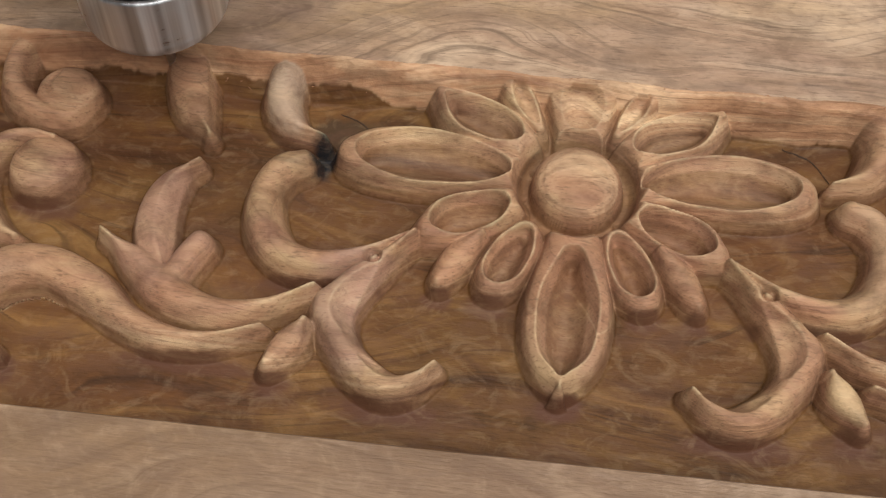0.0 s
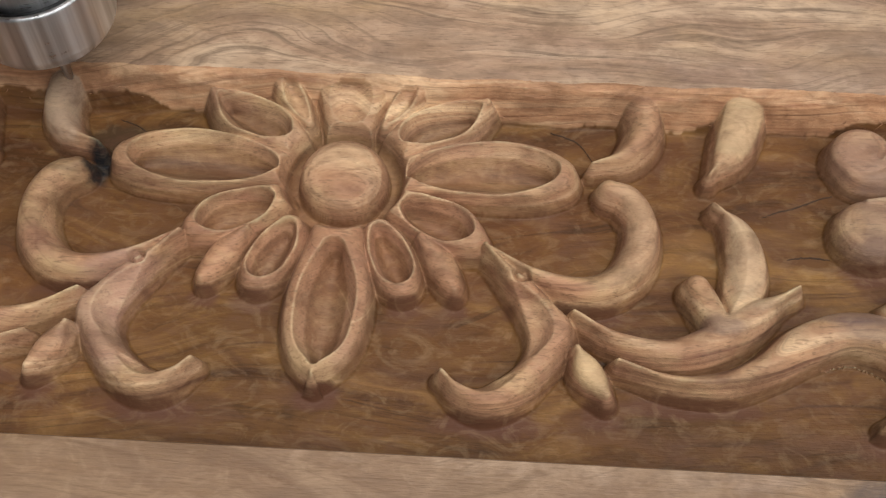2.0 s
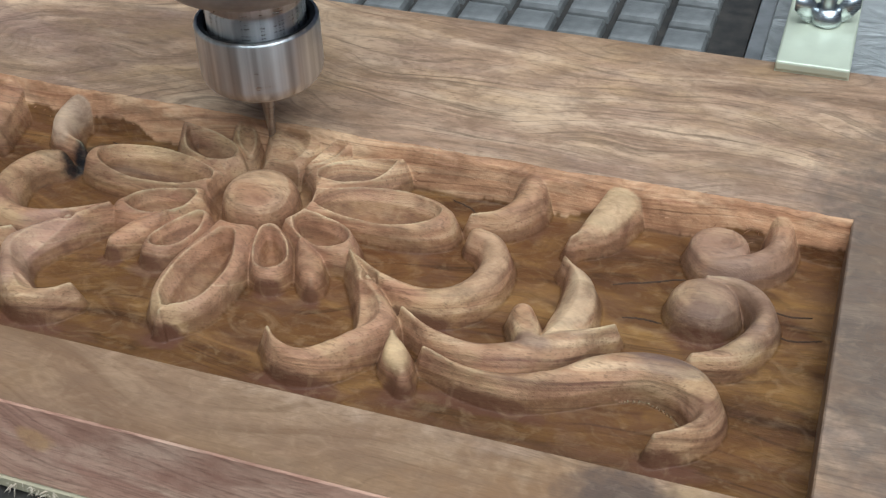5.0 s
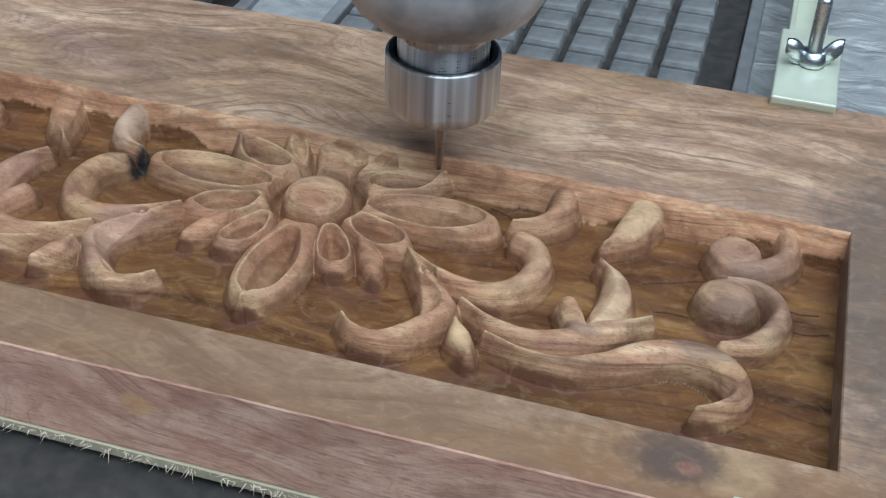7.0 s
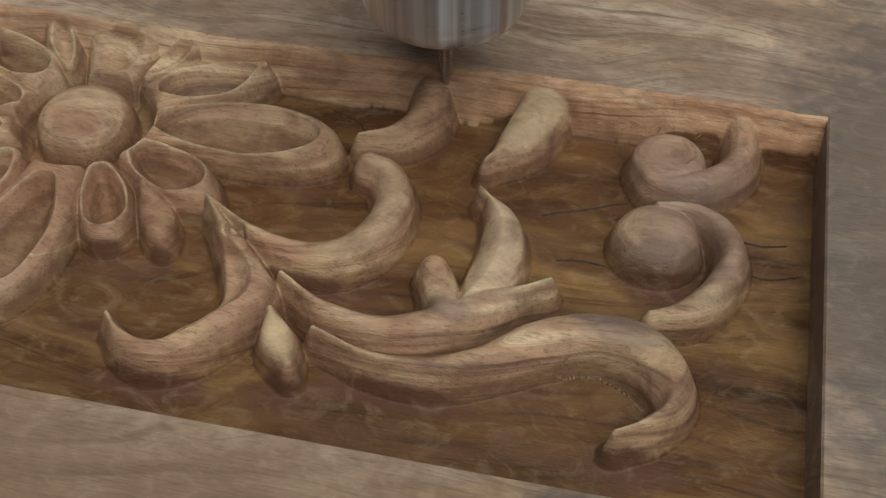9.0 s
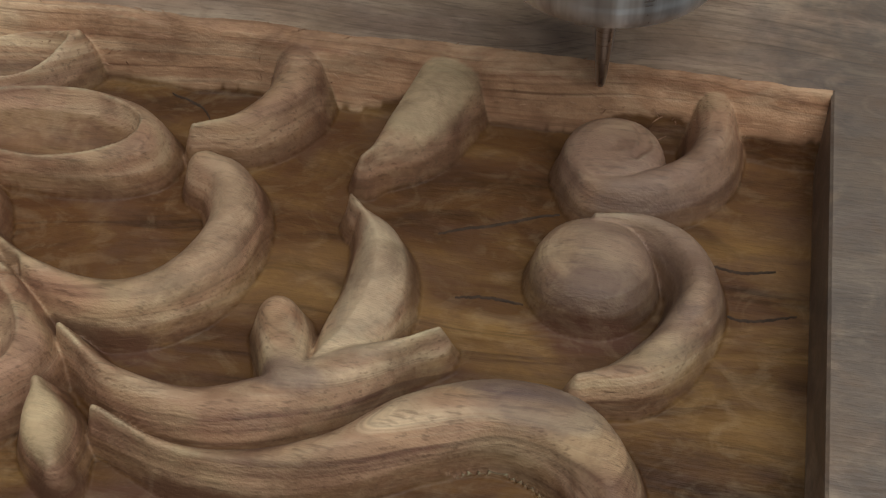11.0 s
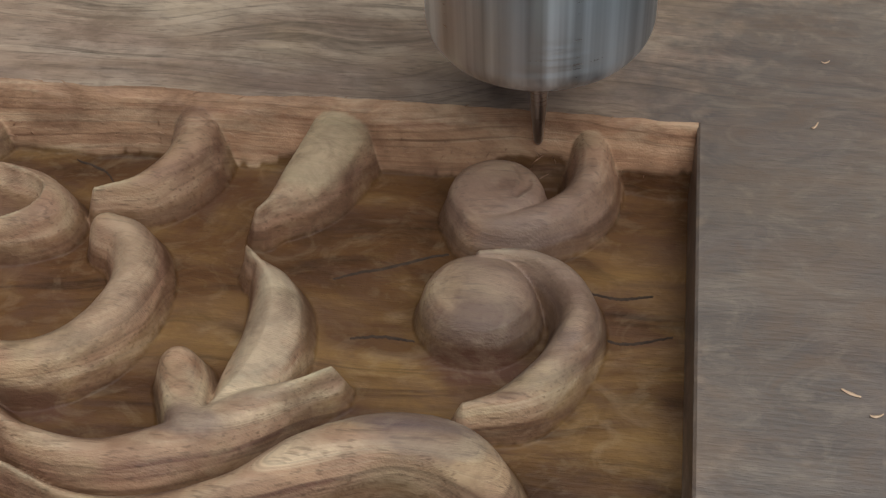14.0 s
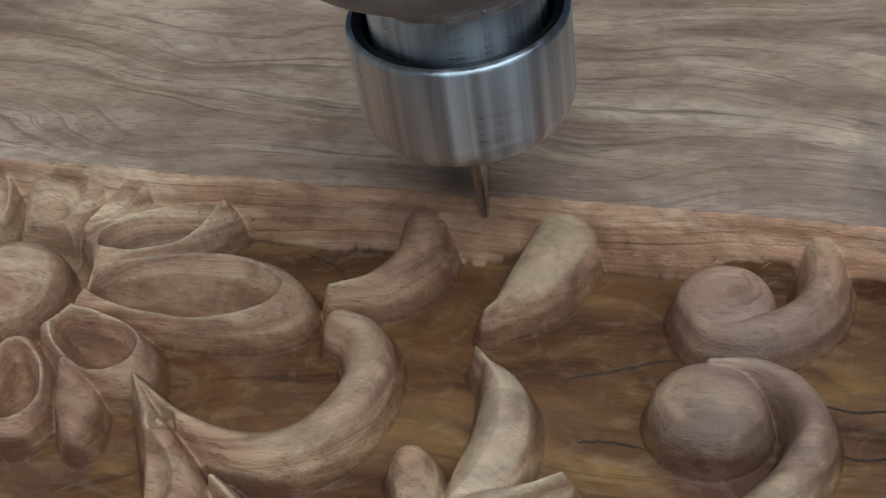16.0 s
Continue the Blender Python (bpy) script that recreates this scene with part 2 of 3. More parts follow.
def steel(name, color, rough, streak=0.0, metal=1.0, blotch=0.0, turned_round=0.0):
    n = Nodes(name)
    turned = n.noise(n.scaled((30, 30, 2500)), 1.0, 3)
    big = n.noise(n.coords, 45, 4)
    c = n.mix(n.math("MULTIPLY", n.grey(big, 0.4, 0.65), blotch), color, tuple(v * 0.45 for v in color))
    r = n.math("ADD", rough, n.math("MULTIPLY", n.math("SUBTRACT", n.math("ADD", turned, n.math("MULTIPLY", big, blotch)), 0.5), 0.25))
    if turned_round:
        # upright streaks in the colour paint reflections onto the turned metal
        streaks = n.noise(n.scaled((260, 260, 2), loc=(0.37, 0.11, 0)), 1.0, 3, 0.6)
        c = n.mix(n.grey(streaks, 0.36, 0.64), tuple(v * 0.72 for v in color), tuple(min(0.95, v * 1.25) for v in color))
        r = n.math("ADD", r, n.math("MULTIPLY", n.math("SUBTRACT", streaks, 0.5), 0.3))
        n.put(n.bsdf.inputs["Anisotropic"], turned_round)
        n.put(n.bsdf.inputs["Anisotropic Rotation"], 0.25)
        tan = n.t.nodes.new("ShaderNodeTangent")
        tan.direction_type, tan.axis = "RADIAL", "Z"
        n.put(n.bsdf.inputs["Tangent"], tan.outputs[0])
    return n.done(c, r, n.bump(turned, streak, 0.0003), metal)


M_STEEL = steel("turned_steel", (0.70, 0.70, 0.70), 0.36, 0.05, turned_round=0.85)
M_BRIGHT = steel("ground_steel", (0.72, 0.72, 0.73), 0.32, 0.04, turned_round=0.9)
# dark tone for the gap inside the nut's rim
M_DARK_STEEL = steel("blackened_steel", (0.06, 0.06, 0.06), 0.45, 0.1)
M_CAST = steel("stained_cast_metal", (0.60, 0.60, 0.60), 0.42, 0.05, 0.5, 0.95)
M_CARBIDE = steel("carbide", (0.50, 0.50, 0.52), 0.3, 0.1)
M_ZINC = steel("yellowish_zinc_plate", (0.62, 0.64, 0.49), 0.38, 0.0, 0.4, 0.25)
M_WING = steel("zinc_wing_nut", (0.62, 0.66, 0.68), 0.25, 0.0, 1.0, 0.3)


def rubber():
    n = Nodes("black_rubber")
    a = n.noise(n.coords, 60, 4)
    b = n.noise(n.coords, 700, 3)
    rnd = n.node("ObjectInfo").outputs["Random"]
    c = n.mix(n.grey(a, 0.35, 0.7), (0.08, 0.08, 0.077), (0.22, 0.22, 0.21))
    c = n.mix(n.math("MULTIPLY", rnd, 0.3), c, (0.2, 0.2, 0.2))
    return n.done(c, n.math("ADD", 0.28, n.math("MULTIPLY", a, 0.25)), n.bump(b, 0.25, 0.0006))


def film():
    n = Nodes("wrinkled_grey_film")
    a = n.noise(n.scaled((18, 45, 20)), 1.0, 4, 0.5, 1.0)
    b = n.noise(n.coords, 150, 3)
    return n.done(n.mix(b, (0.17, 0.17, 0.165), (0.34, 0.34, 0.33)), 0.28, n.bump(a, 0.9, 0.01))


def fibreboard():
    n = Nodes("raw_fibreboard")
    a = n.noise(n.coords, 40, 4)
    b = n.noise(n.coords, 1300, 3)
    c = n.mix(n.grey(a, 0.3, 0.7), (0.36, 0.315, 0.205), (0.44, 0.39, 0.27))
    c = n.mix(n.math("MULTIPLY", n.grey(b, 0.5, 0.8), 0.35), c, (0.30, 0.25, 0.16))
    return n.done(c, 0.85, n.bump(b, 0.4, 0.0006))


def plain(name, lo, hi, scale, rough):
    n = Nodes(name)
    a = n.noise(n.coords, scale, 5)
    return n.done(n.mix(n.grey(a, 0.3, 0.7), lo, hi), rough, n.bump(a, 0.2, 0.002))


M_RUBBER = rubber()
# mat base: mottled and much darker than the pads
M_MATBASE = plain("grimy_black_rubber", (0.012, 0.011, 0.010), (0.04, 0.034, 0.028), 140, 0.6)
M_FILM = film()
M_MDF = fibreboard()
M_RAIL = plain("grey_anodised_rail", (0.13, 0.13, 0.13), (0.2, 0.2, 0.2), 120, 0.4)
M_DUSTY = plain("dusty_dark_bed", (0.02, 0.018, 0.015), (0.10, 0.075, 0.05), 90, 0.7)
M_FRAY = plain("pale_wood_fibre", (0.55, 0.45, 0.33), (0.72, 0.63, 0.50), 400, 0.8)
M_CHIP = plain("fresh_wood_shaving", (0.55, 0.33, 0.18), (0.70, 0.47, 0.28), 500, 0.6)
M_TORN = plain("torn_brown_fibre", (0.20, 0.09, 0.045), (0.42, 0.23, 0.12), 500, 0.8)
M_CRACK = plain("dark_crack", (0.03, 0.016, 0.008), (0.07, 0.038, 0.02), 600, 1.0)
M_CONCRETE = plain("workshop_concrete", (0.22, 0.21, 0.2), (0.32, 0.31, 0.29), 3, 0.8)
M_WALL = plain("workshop_plaster", (0.30, 0.30, 0.29), (0.40, 0.40, 0.38), 2, 0.9)


# ================= mesh helpers =================
def part(name, bm, material, parent=None, label="", smooth=True):
    bmesh.ops.recalc_face_normals(bm, faces=bm.faces)
    me = bpy.data.meshes.new(name)
    bm.to_mesh(me)
    bm.free()
    me.materials.append(material)
    if smooth:
        me.polygons.foreach_set("use_smooth", [True] * len(me.polygons))
    ob = new(name, me)
    if parent:
        ob.parent = parent
    if label:
        ob["label"] = label
    return ob


def grid_faces(bm, rows, closed=False):
    for a, b in zip(rows, rows[1:]):
        n = len(a)
        for i in range(n if closed else n - 1):
            j = (i + 1) % n
            bm.faces.new((a[i], a[j], b[j], b[i]))


def box(bm, x0, x1, y0, y1, z0, z1, bevel=0.0, m=None):
    made = bmesh.ops.create_cube(bm, size=1.0, matrix=Matrix.Translation(((x0 + x1) / 2, (y0 + y1) / 2, (z0 + z1) / 2)) @ Matrix.Diagonal((x1 - x0, y1 - y0, z1 - z0, 1)))
    if bevel:
        edges = {e for v in made["verts"] for e in v.link_edges}
        made = bmesh.ops.bevel(bm, geom=list(edges), offset=bevel, segments=2, affect="EDGES", profile=0.5)
    if m:
        bmesh.ops.transform(bm, matrix=m, verts=list({v for f in made.get("faces", []) for v in f.verts} or made["verts"]))


def lathe(bm, profile, seg=64, centre=(0, 0)):
    rows = []
    for r, z in profile:
        if r < 1e-6:
            rows.append([bm.verts.new((centre[0], centre[1], z))])
        else:
            rows.append([bm.verts.new((centre[0] + r * math.cos(2 * math.pi * i / seg), centre[1] + r * math.sin(2 * math.pi * i / seg), z)) for i in range(seg)])
    for a, b in zip(rows, rows[1:]):
        for i in range(seg):
            j = (i + 1) % seg
            if len(a) == 1 and len(b) > 1:
                bm.faces.new((a[0], b[i], b[j]))
            elif len(b) == 1 and len(a) > 1:
                bm.faces.new((a[i], a[j], b[0]))
            elif len(a) > 1:
                bm.faces.new((a[i], a[j], b[j], b[i]))




def smooth_line(pts, n):
    """Catmull-Rom through rows of numbers, n stations."""
    p = [np.array(q, float) for q in pts]
    p = [2 * p[0] - p[1]] + p + [2 * p[-1] - p[-2]]
    out = []
    for k in range(n):
        s = k / (n - 1) * (len(p) - 3)
        i = min(int(s), len(p) - 4)
        u = s - i
        a, b, c, d = p[i:i + 4]
        out.append(0.5 * (2 * b + (c - a) * u + (2 * a - 5 * b + 4 * c - d) * u * u + (3 * b - a - 3 * c + d) * u ** 3))
    return out


# ================= setting =================
BED = -0.0375          # top of the machine bed under the mats
BOARD_BOTTOM = -0.030


def slab(name, x0, x1, y0, y1, z0, z1, mat, label, bevel=0.0):
    bm = bmesh.new()
    box(bm, x0, x1, y0, y1, z0, z1, bevel)
    return tagged(part(name, bm, mat, None, label, False), kind="structure")


slab("floor", -6, 6, -6, 6, -0.95, -0.85, M_CONCRETE, "grey concrete workshop floor")
# two walls out of view, added so the steel has something dark to reflect
slab("wall_south", -6, 6, -6.2, -6.0, -0.85, 2.6, M_WALL, "grey wall out of view, added to shape reflections")
slab("wall_west", -3.2, -3.0, -6, 2.0, -0.85, 2.6, M_WALL, "grey wall out of view, added to shape reflections")
slab("machine_bed", -0.9, 0.9, -0.6, 1.3, -0.85, BED - 0.002, M_DUSTY, "dark dusty bed of the engraving machine")

PITCH_X, PITCH_Y = 0.0228, 0.0215


def pad_mesh():
    bm = bmesh.new()
    w, d, h = PITCH_X - 0.0036, PITCH_Y - 0.0042, 0.0055
    prof = [(0.0, 0.0), (0.0003, 0.6), (0.0012, 0.93), (0.0035, 1.0)]
    rows = []
    for inset, z in prof:
        x, y = w / 2 - inset, d / 2 - inset
        rows.append([bm.verts.new((sx * x, sy * y, z * h)) for sx, sy in ((-1, -1), (1, -1), (1, 1), (-1, 1))])
    grid_faces(bm, rows, True)
    bm.faces.new(rows[-1])
    me = bpy.data.meshes.new("pad")
    bmesh.ops.recalc_face_normals(bm, faces=bm.faces)
    bm.to_mesh(me)
    bm.free()
    me.materials.append(M_RUBBER)
    return me


PAD = pad_mesh()


def mat_panel(x0, x1, y0, y1, keep):
    bm = bmesh.new()
    box(bm, x0, x1, y0, y1, BED - 0.002, BED + 0.001)
    base = part("rubber_mat", bm, M_MATBASE, None, "", False)
    tagged(base, "black rubber mat with raised rectangular pads on the bed", "rubber mat", "mats on the bed")
    nx, ny = int((x1 - x0) / PITCH_X), int((y1 - y0) / PITCH_Y)
    for i in range(nx):
        for j in range(ny):
            x, y = x0 + (i + 0.5) * PITCH_X, y0 + (j + 0.5) * PITCH_Y
            if keep(x, y):
                p = new("pad", PAD)
                p.parent = base
                p.location = (x, y, BED + 0.001)
    return base


def bed_channel(x0, x1, label):
    bm = bmesh.new()
    box(bm, x0, x0 + 0.007, -0.3, 0.75, BED - 0.002, BED + 0.0055, 0.001)
    rail = part("t_slot_channel", bm, M_RAIL, None, "", False)
    tagged(rail, label, "bed channel", "channels in the bed")
    bm = bmesh.new()
    box(bm, x1 - 0.007, x1, -0.3, 0.75, BED - 0.002, BED + 0.0055, 0.001)
    part("rail", bm, M_RAIL, rail, "", False)
    bm = bmesh.new()
    rows = []
    for i in range(30):
        x = x0 + 0.007 + (x1 - x0 - 0.014) * i / 29
        rows.append([bm.verts.new((x, -0.3 + 1.05 * j / 160, BED + 0.003 + 0.0022 * noise.noise((x * 60, j * 0.55, 0)))) for j in range(161)])
    grid_faces(bm, rows)
    part("cover_film", bm, M_FILM, rail, "wrinkled shiny dark film over the slot")
    return rail


def far(x, y):
    return -0.36 < x < 0.4 and (y > 0.105 or x > 0.215) and -0.24 < y < 0.47


def mats():
    mat_panel(-0.062, 0.1345, -0.235, 0.50, lambda x, y: far(x, y))
    mat_panel(0.2155, 0.40, -0.235, 0.50, lambda x, y: far(x, y))
    mat_panel(-0.36, -0.118, -0.235, 0.50, lambda x, y: far(x, y))
    bed_channel(0.1355, 0.2145, "grey slotted bed channel covered with wrinkled film")
    bed_channel(-0.117, -0.063, "grey slotted bed channel covered with wrinkled film")


# ---- fibreboard under the panel ----
def edge_right(y):
    return 0.2217 + 0.112 * y


def backing_board():
    bm = bmesh.new()
    top, low = [], []
    n = 90
    ring = [(-0.232, -0.1179), (0.16, -0.1179)]
    for i in range(n):
        y = -0.1178 + 0.2345 * i / (n - 1)
        x = 0.2455 + 0.1 * y + 0.0009 * noise.noise((y * 300, 0, 0)) + 0.0008 * noise.noise((y * 900, 1, 0))
        if y > 0.05:
            x = edge_right(y) + 0.014 + 0.001 * noise.noise((y * 400, 3, 0))
        ring.append((x, y))
    ring += [(-0.232, 0.117)]
    for z, lst in ((BOARD_BOTTOM - 0.0006, top), (BOARD_BOTTOM - 0.0040, low)):
        lst += [bm.verts.new((x, y, z)) for x, y in ring]
    bm.faces.new(top)
    bm.faces.new(low[::-1])
    grid_faces(bm, [top, low], True)
    ob = part("backing_board", bm, M_MDF, None, "", False)
    tagged(ob, "pale fibreboard sheet with torn edge under the panel", "backing board")
    # torn fibres along the cut edges
    bm = bmesh.new()
    rnd = random.Random(5)
    for k in range(760):
        if k < 260:
            y = rnd.uniform(-0.116, 0.11)
            x = 0.2452 + 0.1 * y if y < 0.05 else edge_right(y) + 0.0135
            d = Vector((rnd.uniform(0.3, 1), rnd.uniform(-1, 1), rnd.uniform(-0.4, 0.7)))
        else:
            x, y = rnd.uniform(-0.2, 0.2), -0.1177
            d = Vector((rnd.uniform(-1, 1), rnd.uniform(-1, -0.3), rnd.uniform(-0.7, 0.5)))
        d = d.normalized() * rnd.uniform(0.0008, 0.0042)
        p = Vector((x, y, BOARD_BOTTOM - rnd.uniform(0.0007, 0.003)))
        s = d.cross(Vector((0.3, 0.5, 1))).normalized() * rnd.uniform(0.0001, 0.0003)
        a, b, c = bm.verts.new(p - s), bm.verts.new(p + s), bm.verts.new(p + d)
        e = bm.verts.new(p + Vector((0, 0, 0.0003)))
        bm.faces.new((a, b, c))
        bm.faces.new((a, e, c))
        bm.faces.new((b, e, c))
    tagged(part("torn_fibre", bm, M_FRAY, ob, "pale torn fibres along the cut edge", False), kind="stuff")
    return ob


# ---- the carved panel ----
HOLE_X, HOLE_Y0 = 0.1870, -0.0893


def back_edge(x):
    """Ragged line where the routing has stopped."""
    return 0.0303 + 0.0011 * noise.noise((x * 45, 0.3, 0)) + 0.0006 * noise.noise((x * 210, 1.7, 0)) + 0.0035 * max(0, -x - 0.05) * 2


def carved_panel():
    panel = new("carved_panel")
    tagged(panel, "brown hardwood panel with half-routed floral relief carving", "carved panel")
    xs = [-HOLE_X + 2 * HOLE_X * i / 240 for i in range(241)]
    # top with its opening
    bm = bmesh.new()
    yb, yf = 0.119, -0.115
    left = -0.232

    def v(x, y, z=0.0):
        return bm.verts.new((x, y, z))

    lb, lf, rb, rf = v(left, yb), v(left, yf), v(edge_right(yb), yb), v(edge_right(yf), yf)
    back_out = [v(x, yb) for x in xs]
    back_in = [v(x, back_edge(x)) for x in xs]
    grid_faces(bm, [back_out, back_in])
    c0, c1 = v(-HOLE_X, HOLE_Y0 - 0.0004), v(HOLE_X, HOLE_Y0 - 0.0004)
    f0, f1 = v(-HOLE_X, yf), v(HOLE_X, yf)
    bm.faces.new((lb, back_out[0], back_in[0], c0, f0, lf))
    bm.faces.new((rb, rf, f1, c1, back_in[-1], back_out[-1]))
    bm.faces.new((c0, c1, f1, f0))
    # recess walls: a softened arris, then down to the floor
    e0, e1 = v(-HOLE_X + 0.0005, HOLE_Y0, -0.0005), v(HOLE_X - 0.0005, HOLE_Y0, -0.0005)
    g0, g1 = v(-HOLE_X + 0.0009, HOLE_Y0 + 0.0006, -DEPTH), v(HOLE_X - 0.0009, HOLE_Y0 + 0.0006, -DEPTH)
    bl, br = v(-HOLE_X + 0.0005, back_edge(-HOLE_X), -0.0005), v(HOLE_X - 0.0005, back_edge(HOLE_X), -0.0005)
    hl, hr = v(-HOLE_X + 0.0009, 0.034, -DEPTH), v(HOLE_X - 0.0009, 0.034, -DEPTH)
    for q in ((c0, c1, e1, e0), (e0, e1, g1, g0), (c1, back_in[-1], br, e1), (e1, br, hr, g1), (c0, e0, bl, back_in[0]), (e0, g0, hl, bl)):
        bm.faces.new(q)
    part("board", bm, M_TOP, panel, "sanded brown face with dark wavy grain", False)
    # outer sides
    bm = bmesh.new()
    ring_t = [bm.verts.new((x, y, 0)) for x, y in ((left, yf), (edge_right(yf), yf), (edge_right(yb), yb), (left, yb))]
    ring_m = [bm.verts.new((x, y, -0.0006)) for x, y in ((left, yf - 0.0004), (edge_right(yf) + 0.0004, yf - 0.0004), (edge_right(yb) + 0.0004, yb + 0.0004), (left, yb + 0.0004))]
    ring_b = [bm.verts.new((x, y, BOARD_BOTTOM)) for x, y in ((left, yf - 0.002), (edge_right(yf) + 0.0016, yf - 0.002), (edge_right(yb) + 0.0016, yb + 0.0016), (left, yb + 0.0016))]
    grid_faces(bm, [ring_t, ring_m, ring_b], True)
    bm.faces.new(ring_b)
    part("board_edge", bm, M_EDGE, panel, "pinkish planed side of the panel with a small knot", False)
    # torn fibres left on the slope and along its lip
    bm = bmesh.new()
    rnd = random.Random(21)
    for k in range(420):
        x = rnd.uniform(-0.185, 0.185)
        if noise.noise((x * 30, 7.7, 0)) < rnd.uniform(-0.5, 0.35):
            continue
        low = rnd.random() < 0.85
        p = Vector((x, back_edge(x) - (rnd.uniform(0.003, 0.0065) if low else rnd.uniform(-0.0003, 0.0008)), rnd.uniform(-0.0115, -0.0055) if low else 0.0))
        d = Vector((rnd.uniform(-1, 1), rnd.uniform(-0.8, 0.1), rnd.uniform(-0.3, 0.7))).normalized() * rnd.uniform(0.0006, 0.0028)
        w = d.cross(Vector((0.2, 0.6, 1))).normalized() * rnd.uniform(0.00006, 0.00018)
        a, b, c, e = (bm.verts.new(q) for q in (p - w, p + w, p + d, p + d * 0.5 + w.cross(d).normalized() * 0.0002))
        bm.faces.new((a, b, e))
        bm.faces.new((a, e, c))
        bm.faces.new((b, c, e))
    tagged(part("torn_fibre", bm, M_TORN, panel, "rust-brown torn wood fibres", False), kind="stuff")
    return panel


# x, y, half width in mm for the right side; the left side mirrors it
HOOK = [(42.5, -24.8, 1.9), (49.3, -33.2, 3.6), (57.0, -42.8, 5.6), (59.9, -51.6, 5.8), (56.6, -59.6, 4.9), (51.0, -65.8, 5.2), (44.2, -69.2, 5.0), (37.5, -67.6, 3.5), (33.0, -63.4, 1.4)]
HOOK_LOBE = [(59.6, -42.6, 3.4), (62.8, -47.6, 4.6), (63.0, -51.4, 4.2)]
ARM = [(44.3, -25.6, 1.6), (55.9, -32.2, 3.6), (68.2, -35.4, 5.0), (77.4, -32.9, 5.6), (83.7, -25.0, 6.0), (85.5, -14.2, 5.6), (82.2, -6.0, 5.6), (77.0, -3.0, 4.9)]
LEAF_A = [(67.0, -44.2, 1.3), (78.6, -51.1, 3.7), (91.7, -53.8, 5.1), (103.5, -50.2, 6.2), (115.2, -41.4, 5.5), (127.2, -33.0, 0.9)]
STUB = [(106.1, -46.8, 4.8), (102.6, -38.2, 4.9), (100.2, -33.2, 4.6)]
LEAF_B = [(105.7, -6.9, 0.6), (112.0, -14.1, 5.1), (114.0, -23.9, 6.7), (112.4, -33.3, 6.5), (109.1, -40.6, 3.3)]
LONG = [(78.6, -57.9, 1.3), (92.4, -62.5, 3.2), (105.6, -62.0, 4.6), (117.2, -56.9, 5.2), (127.4, -49.4, 6.6), (138.7, -45.0, 7.0), (149.0, -46.6, 7.6), (155.9, -53.5, 6.4), (157.2, -60.6, 4.2), (152.8, -66.6, 3.2), (146.5, -71.0, 1.2)]
SCROLL_LOW = [(150.3, -37.2, 1.6), (158.9, -32.9, 4.3), (165.2, -23.6, 4.3), (167.3, -13.9, 4.1), (163.6, -6.2, 3.9), (156.7, -2.8, 2.8), (148.7, -3.8, 1.8)]
SCROLL_TOP = [(165.2, 34.5, 4.6), (167.2, 21.0, 4.2), (164.1, 12.2, 4.1), (155.5, 6.2, 4.1), (147.1, 5.2, 3.2), (142.8, 9.4, 2.2)]
HALF = [(117.6, 34.5, 6.8), (115.4, 23.5, 7.0), (111.9, 13.3, 6.0), (105.4, 3.4, 1.6)]
CRESCENT = [(71.9, 5.6, 0.9), (80.2, 9.0, 4.4), (85.6, 16.4, 5.8), (86.6, 23.8, 6.0), (84.6, 34.5, 6.6)]
BUD = [(67.8, -54.8, 1.5), (71.2, -60.8, 4.2), (75.6, -67.4, 2.2)]
NUB = [(24.5, -21.5, 2.0), (29.6, -27.6, 4.4), (33.4, -34.6, 3.8), (34.6, -37.2, 2.6)]
PETAL_SIDE = [(20.0, 0.0, 6.6), (26.0, 1.2, 7.6), (35.0, 2.4, 9.4), (45.0, 2.8, 10.4), (55.0, 2.4, 9.2), (61.4, 1.8, 6.4)]
PETAL_UP = [(16.8, 10.6, 5.6), (23.0, 15.4, 7.0), (32.0, 19.4, 7.0), (40.6, 24.8, 2.2)]
PETAL_LOW = [(18.8, -11.2, 4.8), (24.6, -13.8, 6.4), (32.6, -17.4, 7.2), (38.6, -21.4, 4.4)]
PETAL_FOOT = [(12.6, -20.4, 4.6), (15.6, -26.0, 6.2), (18.6, -32.4, 6.2), (19.9, -35.4, 5.0)]
PETAL_DOWN = [(0.8, -21.6, 7.6), (0.7, -30.0, 9.2), (0.4, -42.0, 11.4), (0.0, -53.0, 10.2), (-0.4, -61.0, 5.6), (-0.7, -66.6, 0.9)]
CROWN_MID = [(0.7, 17.6, 7.4), (0.7, 21.0, 8.4), (0.6, 26.0, 9.6), (0.6, 34.0, 11.6)]
CROWN_SIDE = [(11.2, 15.6, 2.2), (13.6, 19.5, 3.2), (17.0, 25.0, 4.4), (21.0, 33.5, 4.8)]
FLOWER = (0.0008, -0.0022)
LONG_SCOOP = [(133.0, -53.5, 1.2), (141.0, -51.5, 3.4), (147.6, -54.4, 4.0), (151.0, -60.4, 2.4), (150.6, -64.4, 0.8)]
HOOK_SCOOP = [(51.5, -37.0, 0.8), (56.5, -44.2, 2.8), (58.4, -50.6, 3.2), (56.2, -57.0, 1.4)]
HOOK_TIP = [(51.0, -64.2, 1.0), (45.0, -66.8, 2.6), (38.6, -65.6, 2.0), (34.6, -62.8, 0.6)]
